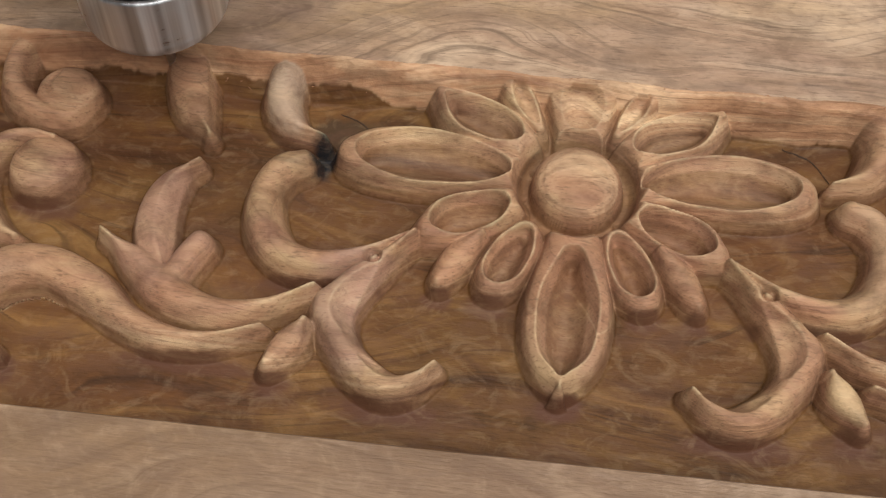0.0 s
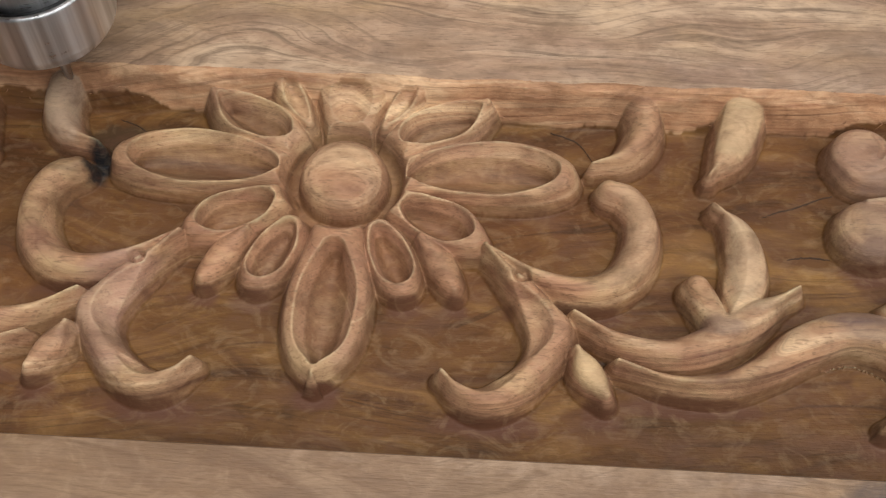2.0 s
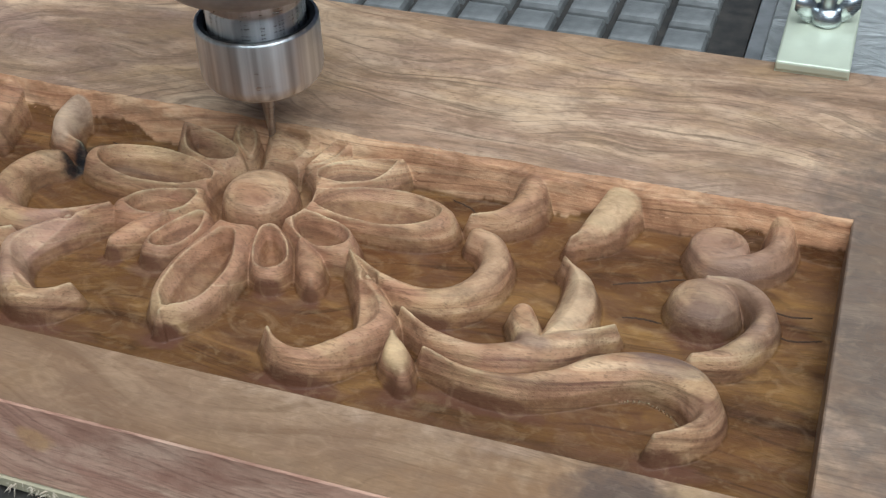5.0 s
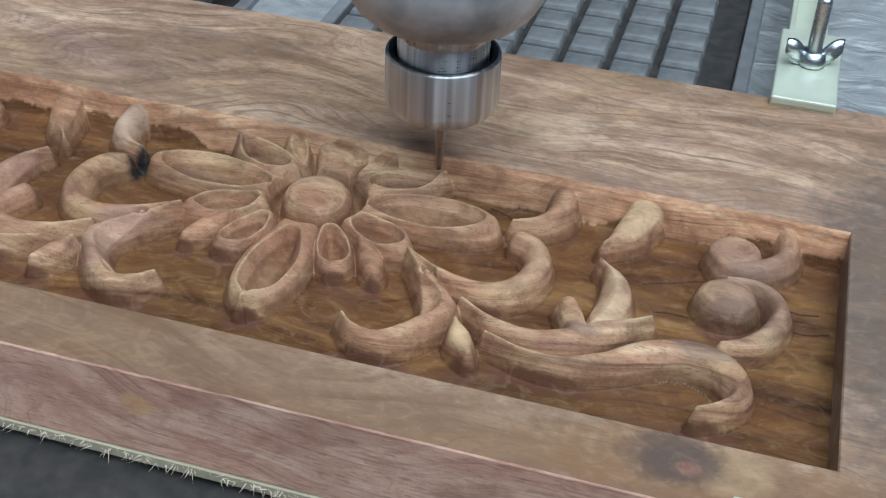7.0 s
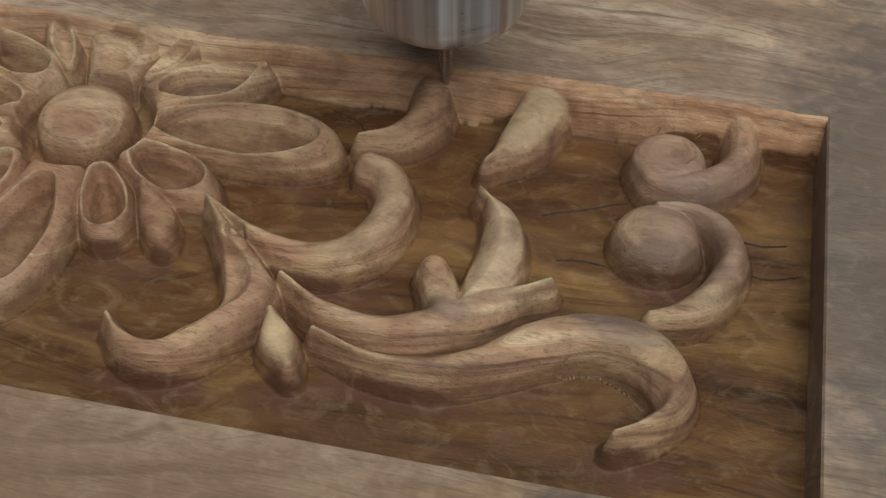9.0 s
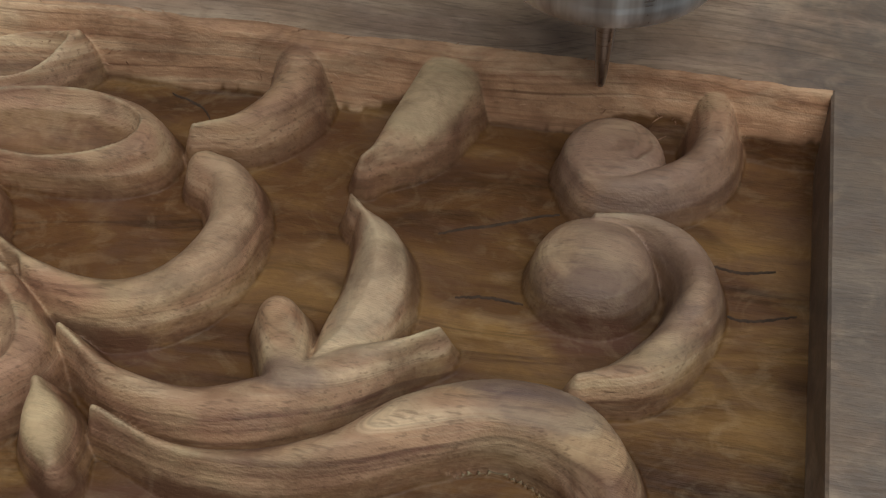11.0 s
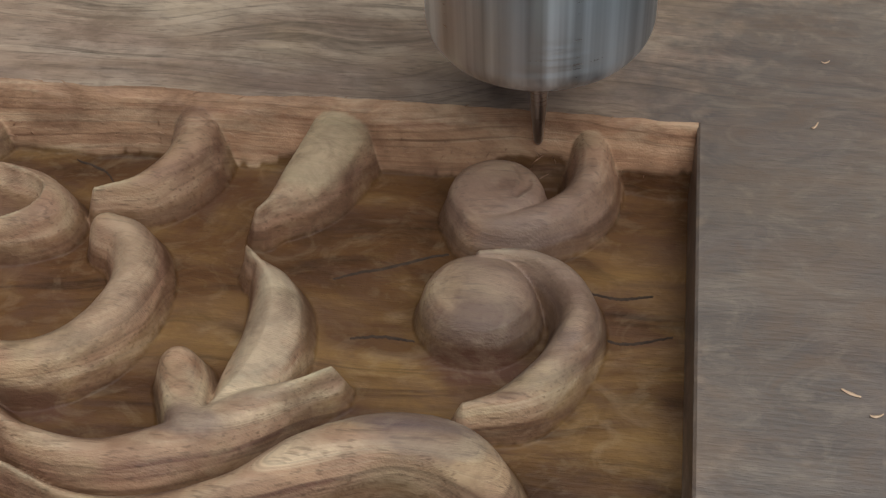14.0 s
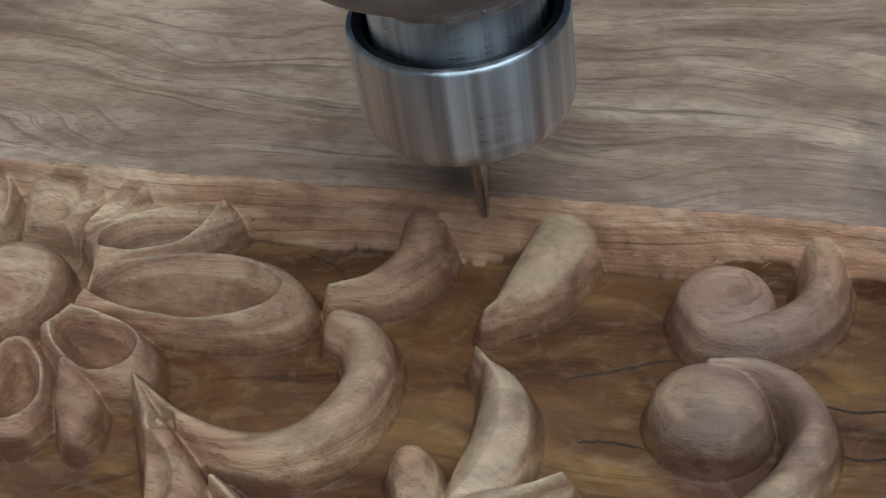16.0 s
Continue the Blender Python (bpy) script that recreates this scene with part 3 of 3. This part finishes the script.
CRACKS = [[(120.8, -5.4), (125.1, -3.3), (131.1, -1.2), (136.9, 1.7), (141.5, 3.2)], [(126.8, -19.2), (132.3, -18.2), (138.5, -18.6)],
          [(168.5, -3.7), (174.2, -4.5), (180.2, -3.2)], [(170.7, -14.3), (176.3, -15.0), (184.0, -12.5)], [(-70.0, 20.0), (-63.0, 17.0), (-58.0, 11.0)],
          [(60.0, 22.0), (68.0, 18.5), (73.0, 11.0)]]


# ---- the relief: every form is a height over the panel's face in mm, joined on one fine grid ----
CELL = 0.38                       # spacing of the grid
WALL = math.tan(radians(70.5))      # draft that the tapered cutter leaves on the sides


class Field:
    """Carved ground and forms. z: heights in mm; owner: which form each point belongs to."""

    def __init__(self):
        self.nx, self.ny = int(2 * HOLE_X * 1000 / CELL) + 1, int((0.0318 - HOLE_Y0) * 1000 / CELL) + 1
        self.gx = np.linspace(-HOLE_X * 1000 + 0.3, HOLE_X * 1000 - 0.3, self.nx)
        gy = np.linspace(0.0, 1.0, self.ny)
        lip = np.array([min(back_edge(x / 1000), 0.0318) for x in self.gx]) * 1000
        self.X = np.repeat(self.gx[None, :], self.ny, 0)
        self.Y = HOLE_Y0 * 1000 + 0.2 + gy[:, None] * (lip[None, :] - HOLE_Y0 * 1000 - 0.2)
        self.lip = lip
        self.z = np.full(self.X.shape, -DEPTH * 1000)
        self.owner = np.zeros(self.X.shape, int)
        self.names = ["recess_floor"]

    def share(self, owner, turns=2):
        """How far each point's wood is that of one owner, with softened borders."""
        q = (self.owner == owner).astype(float)
        for _ in range(turns):
            q[1:-1, 1:-1] = (q[1:-1, 1:-1] * 4 + q[:-2, 1:-1] + q[2:, 1:-1] + q[1:-1, :-2] + q[1:-1, 2:]) / 8
        return q.ravel()

    def window(self, x0, x1, y0, y1):
        i0, i1 = np.searchsorted(self.gx, (x0, x1))
        rows = np.where((self.Y[:, i0:i1] >= y0).any(1) & (self.Y[:, i0:i1] <= y1).any(1))[0]
        return (slice(rows[0], rows[-1] + 1), slice(i0, i1)) if len(rows) and i1 > i0 else None

    def along(self, pts, mirror, grow=0.0, reach=4.5):
        """Distance outside a swept disc, share of its half width, side and place along the line, on a window."""
        line = np.array(smooth_line([(p[0] * mirror, p[1], p[2]) for p in pts], 160))
        c, w = line[:, :2], np.maximum(line[:, 2] + grow, np.minimum(line[:, 2] * 0.6, 0.9))
        t = np.gradient(c, axis=0)
        t /= np.linalg.norm(t, axis=1)[:, None] + 1e-9
        r = w.max() + reach
        win = self.window(c[:, 0].min() - r, c[:, 0].max() + r, c[:, 1].min() - r, c[:, 1].max() + r)
        P = np.stack([self.X[win], self.Y[win]], -1).reshape(-1, 2)
        best, k = np.full(len(P), 1e9), np.zeros(len(P), int)
        for i in range(len(c)):
            d = np.hypot(P[:, 0] - c[i, 0], P[:, 1] - c[i, 1]) - w[i]
            near = d < best
            best[near], k[near] = d[near], i
        off = P - c[k]
        side = (t[k, 0] * off[:, 1] - t[k, 1] * off[:, 0]) * mirror / w[k]
        shape = self.X[win].shape
        rho = np.clip(np.linalg.norm(off, axis=1) / w[k], 0, 1)
        return win, best.reshape(shape), rho.reshape(shape), side.reshape(shape).clip(-1, 1), (k / 159.0).reshape(shape), w[k].reshape(shape)

    def raise_to(self, name, win, h, blend=0.5):
        self.names.append(name)
        z, own = self.z[win], self.owner[win]
        own[(h > z + 0.05) & (h > -12.9)] = len(self.names) - 1
        m = np.clip(0.5 + 0.5 * (h - z) / blend, 0, 1)
        self.z[win] = z + (h - z) * m + blend * m * (1 - m)
        return len(self.names) - 1

    def form(self, name, pts, top, top_end=None, edge=4.0, power=2.6, lean=0.0, ridge=0.0, mirror=1, grow=-1.5, blend=0.6):
        """A rounded form: edge is how far its shoulder falls, lean drops one side, ridge sharpens the middle."""
        win, out, rho, side, s, w = self.along(pts, mirror, grow)
        top_end = top if top_end is None else top_end
        ed = np.minimum(edge, 1.1 * w)
        h = top + (top_end - top) * s - ed * rho ** power - ridge * np.abs(side) * np.minimum(1, w / 4)
        h -= np.maximum(side * np.sign(lean), 0) ** 1.3 * abs(lean) if lean else 0
        h -= np.maximum(out, 0) * WALL
        return self.raise_to(name, win, h, blend)

    def hollow(self, pts, depth, mirror=1, sharp=1.4, grow=0.0, only=None):
        """A scoop cut out along a line."""
        win, out, rho, side, s, w = self.along(pts, mirror, grow, 0.5)
        cut = depth * np.minimum(1, w / 3.2) * (1 - rho ** 2) ** sharp * (out < 0)
        if only is not None:
            cut = cut * np.isin(self.owner[win], only)
        self.z[win] -= cut

    def ring_cut(self, name, centre, radius, width, depth):
        """A narrow circular groove, as left by a small cutter."""
        win = self.window(centre[0] - 4, centre[0] + 4, centre[1] - 4, centre[1] + 4)
        r = np.hypot(self.X[win] - centre[0], self.Y[win] - centre[1])
        self.z[win] -= depth * np.exp(-((r - radius) / width) ** 2)
        self.names.append(name)
        self.owner[win][r < radius + 1.3 * width] = len(self.names) - 1

    def round(self, name, centre, profile, blend=0.4, inside=None):
        """A turned form from radius and height pairs; with inside, it replaces what lies within that radius."""
        r1 = profile[-1][0] + 3
        win = self.window(centre[0] - r1, centre[0] + r1, centre[1] - r1, centre[1] + r1)
        r = np.hypot(self.X[win] - centre[0], self.Y[win] - centre[1])
        h = np.interp(r, [p[0] for p in profile], [p[1] for p in profile])
        h = h - np.maximum(r - profile[-1][0], 0) * WALL
        if inside:
            keep = np.clip((r - inside) / 1.2, 0, 1)
            keep = keep * keep * (3 - 2 * keep)
            self.names.append(name)
            own = self.owner[win]
            own[r < inside] = len(self.names) - 1
            self.z[win] = np.where(r < inside + 1.2, np.minimum(self.z[win], h) * (1 - keep) + self.z[win] * keep, self.z[win])
            return len(self.names) - 1
        return self.raise_to(name, win, h, blend)


def inner(pts, share=0.66, start=0.12, end=0.86):
    """The line of a petal's hollow, from the petal's own line."""
    line = smooth_line(pts, 41)
    i0, i1 = int(start * 40), int(end * 40)
    out = []
    for k in range(9):
        q = line[i0 + round((i1 - i0) * k / 8)]
        u = k / 8
        out.append((q[0], q[1], max(q[2] * share * min(1, math.sin(math.pi * (0.10 + 0.84 * u)) ** 0.6 + 0.05), 0.4)))
    return out


def petal(f, name, pts, top, top_end, depth, mirror=1, edge=2.8, share=0.70, start=0.16, end=0.84):
    own = f.form(name, pts, top, top_end, edge, 3.4, mirror=mirror, grow=-0.6, blend=0.9)
    f.hollow(inner(pts, share, start, end), depth, mirror, 1.0, only=[own])
    return own


def unfinished_wall(f):
    """Ragged slope along the back, where routing has stopped."""
    win = (slice(0, f.ny), slice(0, f.nx))
    x, dist = f.X / 1000, f.lip[None, :] - f.Y
    bay = np.array([min(1.0, max(0.0, 0.40 + 1.2 * noise.noise((q * 0.034, 5.2, 0)))) for q in f.gx])[None, :]
    steep = np.array([0.8 + 0.45 * noise.noise((q * 0.04, 9.1, 0)) for q in f.gx])[None, :]
    run = 1.0 + 3.6 * bay
    h = -np.minimum(dist, run) * steep * (0.75 + 0.55 * np.minimum(dist / run, 1)) - np.maximum(dist - run, 0) * (2.0 + 2.5 * bay)
    near = dist < 16
    rough = np.zeros(f.X.shape)
    for j, i in zip(*np.where(near)):
        a, b = f.X[j, i], dist[j, i]
        rough[j, i] = 0.9 * noise.noise((a * 0.09, b * 0.35, 2)) + 0.45 * noise.noise((a * 0.16, b * 1.3, 6)) + 0.28 * noise.noise((a * 0.55, b * 1.6, 4))
    h += rough * np.minimum(1, dist / 0.8)
    h = np.minimum(h, -0.02)
    f.raise_to("rough_wall", win, np.where(near, h, -99.0), 1.2)
    f.owner[dist > run + 3.2 + 0.8 * rough] = 0


def carve():
    f = Field()
    unfinished_wall(f)
    for m in (1, -1):
        f.form("scroll", SCROLL_TOP, -2.2, -5.6, 2.2, 2.4, mirror=m, grow=-1.1)
        f.form("half_leaf", HALF, -1.4, -5.2, 1.6, 2.8, lean=1.6, mirror=m)
        f.form("crescent", CRESCENT, -5.0, -1.4, 2.2, 2.6, lean=2.2, mirror=m)
        f.form("scroll", SCROLL_LOW, -5.6, -4.6, 2.4, 2.4, mirror=m, grow=-1.1)
        f.form("crescent_leaf", LEAF_B, -4.6, -6.0, 1.6, 2.4, lean=-1.8, ridge=0.8, mirror=m)
        f.form("short_lobe", STUB, -4.8, -4.4, 2.2, 2.4, mirror=m)
        f.form("forked_leaf", LEAF_A, -4.2, -4.6, 2.4, 2.4, lean=-1.8, mirror=m, blend=1.4)
        long_leaf = f.form("long_leaf", LONG, -4.4, -4.2, 2.4, 2.4, lean=-2.0, mirror=m)
        f.hollow(LONG_SCOOP, 2.8, m, 1.3, only=[long_leaf])
        f.form("curved_arm", ARM, -3.6, -4.4, 2.2, 2.4, lean=1.6, mirror=m)
        lobe = f.form("lobe", HOOK_LOBE, -4.2, -4.4, 1.8, 2.6, mirror=m)
        hook = f.form("hooked_leaf", HOOK, -3.4, -4.2, 1.8, 2.8, lean=-2.4, mirror=m, blend=1.2)
        f.hollow(HOOK_SCOOP, 2.4, m, 1.2, only=[hook, lobe])
        f.hollow(HOOK_TIP, 2.2, m, 1.2, only=[hook])
        f.form("bud", BUD, -4.0, -5.6, 1.4, 3.0, ridge=0.4, mirror=m, grow=-0.9)
        f.round("ball", (m * 149.2, -12.2), [(0, -3.6), (2.6, -3.8), (5.2, -4.3), (7.7, -5.3), (9.2, -6.5), (10.2, -8.6), (10.6, -10.4)])
        f.round("ball", (m * 149.4, 13.4), [(0, -4.4), (2.4, -3.9), (5.0, -3.9), (7.2, -4.6), (8.6, -5.7), (9.4, -7.6), (9.8, -9.6)])
        f.hollow([(m * 153.5, 11.0, 1.0), (m * 155.0, 15.0, 1.6), (m * 153.0, 19.5, 1.2)], 2.0)
        f.form("sepal", NUB, -5.6, -6.8, 1.6, 2.6, ridge=0.6, mirror=m, grow=-0.8)
        petal(f, "crown_petal", CROWN_SIDE, -4.8, -1.0, 3.0, m, 1.8)
        petal(f, "petal", PETAL_FOOT, -4.6, -6.0, 8.0, m, 2.2, 0.84, 0.02, 0.88)
    petal(f, "crown_petal", CROWN_MID, -4.8, -0.8, 2.6, 1, 2.2)
    petal(f, "petal", PETAL_DOWN, -4.4, -4.2, 9.0, 1, 2.8, 0.72, 0.16, 0.86)
    for m in (1, -1):
        petal(f, "petal", PETAL_UP, -3.8, -3.0, 8.5, m, 2.0, 0.86, 0.12, 0.90)
        petal(f, "petal", PETAL_SIDE, -4.4, -4.0, 9.4, m, 2.4, 0.90, 0.05, 0.95)
        petal(f, "petal", PETAL_LOW, -3.8, -4.4, 9.6, m, 1.8, 0.89, 0.08, 0.91)
    centre = (FLOWER[0] * 1000, FLOWER[1] * 1000)
    f.round("flower_ring", centre, [(0, -13.2), (14.8, -13.2), (15.8, -12.4), (16.8, -10.6), (17.7, -8.0), (18.5, -5.8), (19.4, -4.8), (20.4, -4.4), (22.6, -4.4)], inside=19.8)
    f.round("dome", centre, [(0, -1.9), (3.2, -2.0), (6.4, -2.4), (9.2, -3.3), (11.0, -4.7), (12.2, -6.7), (12.9, -9.4), (13.2, -12.8)], 0.3)
    for m in (1, -1):
        f.ring_cut("eye", (m * 52.6, -33.8), 1.8, 0.55, 2.2)
    # unevenness of hand and cutter
    for j in range(f.ny):
        for i in range(f.nx):
            a, b = f.X[j, i], f.Y[j, i]
            f.z[j, i] += 0.10 * noise.noise((a * 0.30, b * 0.30, 0)) + 0.05 * noise.noise((a * 0.9, b * 1.1, 3))
    return f


PARENTS = {"ball": "scroll", "short_lobe": "forked_leaf", "lobe": "hooked_leaf", "petal": "flower_ring", "crown_petal": "flower_ring", "sepal": "flower_ring", "dome": "flower_ring"}
PART_LABELS = {"recess_floor": "darker golden-brown routed ground", "rough_wall": "ragged reddish slope where routing has stopped", "dome": "rounded button at the heart of the flower", "eye": "small drilled ring"}


def relief(panel):
    f = carve()
    co = np.stack([f.X, f.Y, f.z], -1) / 1000
    nrm = np.cross(np.gradient(co, axis=1).reshape(-1, 3), np.gradient(co, axis=0).reshape(-1, 3))
    nrm /= np.linalg.norm(nrm, axis=1)[:, None]
    co = co.reshape(-1, 3)
    idx = np.arange(f.nx * f.ny).reshape(f.ny, f.nx)
    quads = np.stack([idx[:-1, :-1], idx[:-1, 1:], idx[1:, 1:], idx[1:, :-1]], -1).reshape(-1, 4)
    owners = f.owner.ravel()[quads].max(1)
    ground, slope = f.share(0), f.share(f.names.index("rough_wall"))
    # browner by height: the sides' low band and painted shade, in the hollows too
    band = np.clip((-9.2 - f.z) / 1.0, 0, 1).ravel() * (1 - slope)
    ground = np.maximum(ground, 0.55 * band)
    made = {}
    order = sorted(range(len(f.names)), key=lambda k: f.names[k] in PARENTS)
    for k in order:
        name = f.names[k]
        mine = quads[owners == k]
        if not len(mine):
            continue
        used, local = np.unique(mine, return_inverse=True)
        me = bpy.data.meshes.new(name)
        me.from_pydata(co[used].tolist(), [], local.reshape(-1, 4).tolist())
        me.polygons.foreach_set("use_smooth", np.ones(len(mine), bool))
        me.materials.append(M_RELIEF)
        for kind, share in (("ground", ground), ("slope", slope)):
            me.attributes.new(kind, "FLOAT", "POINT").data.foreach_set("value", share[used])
        me.normals_split_custom_set_from_vertices(nrm[used].tolist())
        ob = new(name, me)
        middle = co[used].mean(0)
        hosts = [(np.linalg.norm(pts - middle, axis=1).min(), o.name, o) for n, pts, o in made.values() if n == PARENTS.get(name)]
        ob.parent = min(hosts)[2] if hosts else panel
        if name in PART_LABELS:
            ob["label"] = PART_LABELS[name]
        made[k] = (name, co[used[::15]], ob)
    # shakes and dark grain cracks in the ground
    rnd = random.Random(3)
    for pts in CRACKS:
        bm = bmesh.new()
        rows = []
        line = smooth_line(pts, 30)
        for k, (x, y) in enumerate(line):
            w = 0.22 * math.sin(math.pi * (0.06 + 0.88 * k / 29)) * rnd.uniform(0.5, 1.2)
            y += rnd.uniform(-0.12, 0.12)
            rows.append([bm.verts.new((x / 1000, (y + a * w) / 1000, -DEPTH + z)) for a, z in ((-1.3, -0.0002), (-0.5, 0.0005), (0.5, 0.0005), (1.3, -0.0002))])
        grid_faces(bm, rows)
        part("crack", bm, M_CRACK, panel, "dark crack along the grain")


# ---- spindle with its cutter, tip at the origin ----
def spindle():
    base = new("milling_spindle")
    tagged(base, "steel milling spindle with collet nut and tapered cutter", "spindle")
    bm = bmesh.new()
    lathe(bm, [(0, 0), (0.0007, 0.0), (0.0009, 0.0006), (0.0021, 0.0165), (0.00225, 0.019), (0.00225, 0.032), (0, 0.032)], 32)
    part("cutter", bm, M_CARBIDE, base, "grey tapered carbide cutter")
    z = 0.0262
    bm = bmesh.new()
    lathe(bm, [(0.0026, z + 0.004), (0.0026, z + 0.0004), (0.0150, z), (0.0172, z + 0.0006), (0.0190, z + 0.0020), (0.0200, z + 0.0036), (0.0204, z + 0.0050), (0.0205, z + 0.0062),
               (0.0205, z + 0.0222), (0.0203, z + 0.0229), (0.0198, z + 0.0232), (0.0193, z + 0.0233)], 128)
    nut = part("collet_nut", bm, M_STEEL, base, "turned bright steel collet nut")
    bm = bmesh.new()
    lathe(bm, [(0.0193, z + 0.0233), (0.0178, z + 0.0231), (0.0173, z + 0.0222), (0.0173, z + 0.0110), (0.0150, z + 0.0108)], 96)
    part("nut_bore", bm, M_DARK_STEEL, nut, "dark inside of the nut's rim")
    bm = bmesh.new()
    lathe(bm, [(0.0163, z + 0.0100), (0.0163, z + 0.0292), (0.0160, z + 0.0296), (0.0160, z + 0.0302), (0.0167, z + 0.0308), (0.0169, z + 0.0420), (0.0169, z + 0.0490)], 96)
    part("shaft", bm, M_BRIGHT, base, "polished spindle nose")
    h = z + 0.0372
    bm = bmesh.new()
    lathe(bm, [(0.0168, h + 0.002), (0.0172, h + 0.0004), (0.0178, h), (0.0250, h + 0.0004), (0.0280, h + 0.0018), (0.0312, h + 0.0048), (0.0340, h + 0.0096), (0.0358, h + 0.0155), (0.0364, h + 0.0200), (0.0364, h + 0.11), (0.0, h + 0.11)], 96)
    part("housing", bm, M_CAST, base, "stained grey cast spindle housing")
    return base


# ---- clamps ----
def clamp(m, bar_length):
    base = new("hold_down_clamp")
    tagged(base, "zinc-plated hold-down clamp with wing nut gripping the panel", "clamp", "clamps on the bed")
    bm = bmesh.new()
    box(bm, -0.013, 0.013, -0.004, 0.062, 0.0005, 0.0042, 0.0008)
    part("plate", bm, M_ZINC, base, "", False)
    bm = bmesh.new()
    box(bm, -0.013, 0.013, -0.0036, 0.006, -0.0022 + 0.0022, 0.0006)
    part("lip", bm, M_ZINC, base, "", False)
    bm = bmesh.new()
    box(bm, -0.010, 0.007, 0.05, 0.05 + bar_length, -0.012, -0.0090, 0.0006)
    box(bm, -0.010, -0.0075, 0.05, 0.05 + bar_length, -0.0095, 0.0005, 0.0006)
    box(bm, 0.0045, 0.007, 0.05, 0.05 + bar_length, -0.0095, 0.0005, 0.0006)
    part("channel_bar", bm, M_ZINC, base, "", False)
    bm = bmesh.new()
    prof = [(0.0, -0.0355), (0.0032, -0.0355)]
    for k in range(60):
        zz = -0.035 + 0.00115 * k
        prof += [(0.0031, zz), (0.0027, zz + 0.0006)]
    prof += [(0.0026, 0.0345), (0, 0.0348)]
    lathe(bm, prof, 20, (0.001, 0.030))
    part("bolt", bm, M_WING, base, "threaded rod")
    bm = bmesh.new()
    lathe(bm, [(0.0031, 0.0046), (0.0058, 0.0046), (0.0058, 0.0062), (0.0048, 0.0105), (0.0031, 0.0108)], 28, (0.001, 0.030))
    nut = part("wing_nut", bm, M_WING, base, "zinc-plated wing nut")
    for s in (-1, 1):
        bm = bmesh.new()
        rows = []
        for k in range(9):
            u = k / 8
            x = s * (0.004 + 0.0085 * u)
            half = 0.0022 + 0.0026 * math.sin(math.pi * (0.15 + 0.8 * u))
            zc = 0.0078 + 0.0052 * u
            thick = 0.0012
            rows.append([bm.verts.new((0.001 + x * 0.93, 0.030 + x * 0.3 + ty * thick, zc + tz * half)) for ty, tz in ((-1, -1), (1, -1), (1, 1), (-1, 1))])
        grid_faces(bm, rows, True)
        bm.faces.new(rows[0])
        bm.faces.new(rows[-1][::-1])
        part("wing", bm, M_WING, nut)
    base.matrix_world = m
    return base


def clamps():
    a = clamp(pose(0.165, 0.1165, 0), 0.16)
    copy_thing(a, pose(-0.139, 0.1165, 0, 0, 0, -8))
    copy_thing(a, pose(0.1725, -0.1155, 0, 0, 0, 180))


# ---- shavings lying about ----
def shavings():
    rnd = random.Random(11)
    spots = [(0.2083, 0.0307), (0.2139, -0.0365), (0.2115, 0.0509), (0.2105, -0.0325)]
    for x, y in spots:
        bm = bmesh.new()
        rows = []
        size = rnd.uniform(0.0010, 0.0021)
        turn = rnd.uniform(0.6, 2.2)
        for k in range(9):
            a = (k / 8 - 0.5) * turn * 2
            px, pz = size * math.sin(a) / max(turn, 0.8), size * 0.5 * (1 - math.cos(a))
            rows.append([bm.verts.new((px, q * size * 0.16 * (1 - 0.6 * abs(k / 4 - 1)), pz + t * 0.00012)) for q, t in ((-1, 0), (1, 0), (1, 1), (-1, 1))])
        grid_faces(bm, rows, True)
        bm.faces.new(rows[0])
        bm.faces.new(rows[-1][::-1])
        ob = part("wood_shaving", bm, M_CHIP)
        ob.matrix_world = pose(x, y, 0.00005, 0, 0, rnd.uniform(-60, 60))
        tagged(ob, "tiny curled pale wood shaving on the panel", "wood shaving", "shavings on the panel")


panel = carved_panel()
relief(panel)
backing_board()
milling = spindle()
clamps()
shavings()
mats()

# seconds, x, height of the cutter's tip
CUT_Y = 0.027
CUT = [
    (0, -0.1212, -0.0094), (0.3, -0.1150, -0.0100), (0.6, -0.1110, -0.0062), (1, -0.0999, -0.0051), (1.3, -0.0953, -0.0074), (1.6, -0.0901, -0.0090),
    (2, -0.0846, -0.0061), (2.3, -0.0811, -0.0034), (2.6, -0.0723, -0.0059), (4.6, -0.0183, -0.0104), (4.8, -0.0146, -0.0088), (5, -0.0081, -0.0067),
    (5.2, -0.0029, -0.0044), (7.3, 0.0397, -0.0040), (7.5, 0.0405, -0.0029), (7.7, 0.0465, -0.0039), (8, 0.0577, -0.0038), (8.3, 0.0674, -0.0027),
    (8.6, 0.0800, -0.0020), (9, 0.0898, -0.0055), (9.2, 0.0945, -0.0040), (11.3, 0.1497, -0.0024), (11.6, 0.1538, -0.0040), (12, 0.1656, 0.0005),
    (12.5, 0.1744, -0.0074), (13, 0.1851, -0.0069), (13.5, 0.1706, -0.0049), (14, 0.1561, -0.0049), (14.5, 0.1392, -0.0080), (15, 0.1225, -0.0047),
    (15.5, 0.1075, -0.0008), (16, 0.0995, -0.0023),
]


def motions():
    walk(milling, [(t, pose(x, CUT_Y, z)) for t, x, z in CUT])


motions()
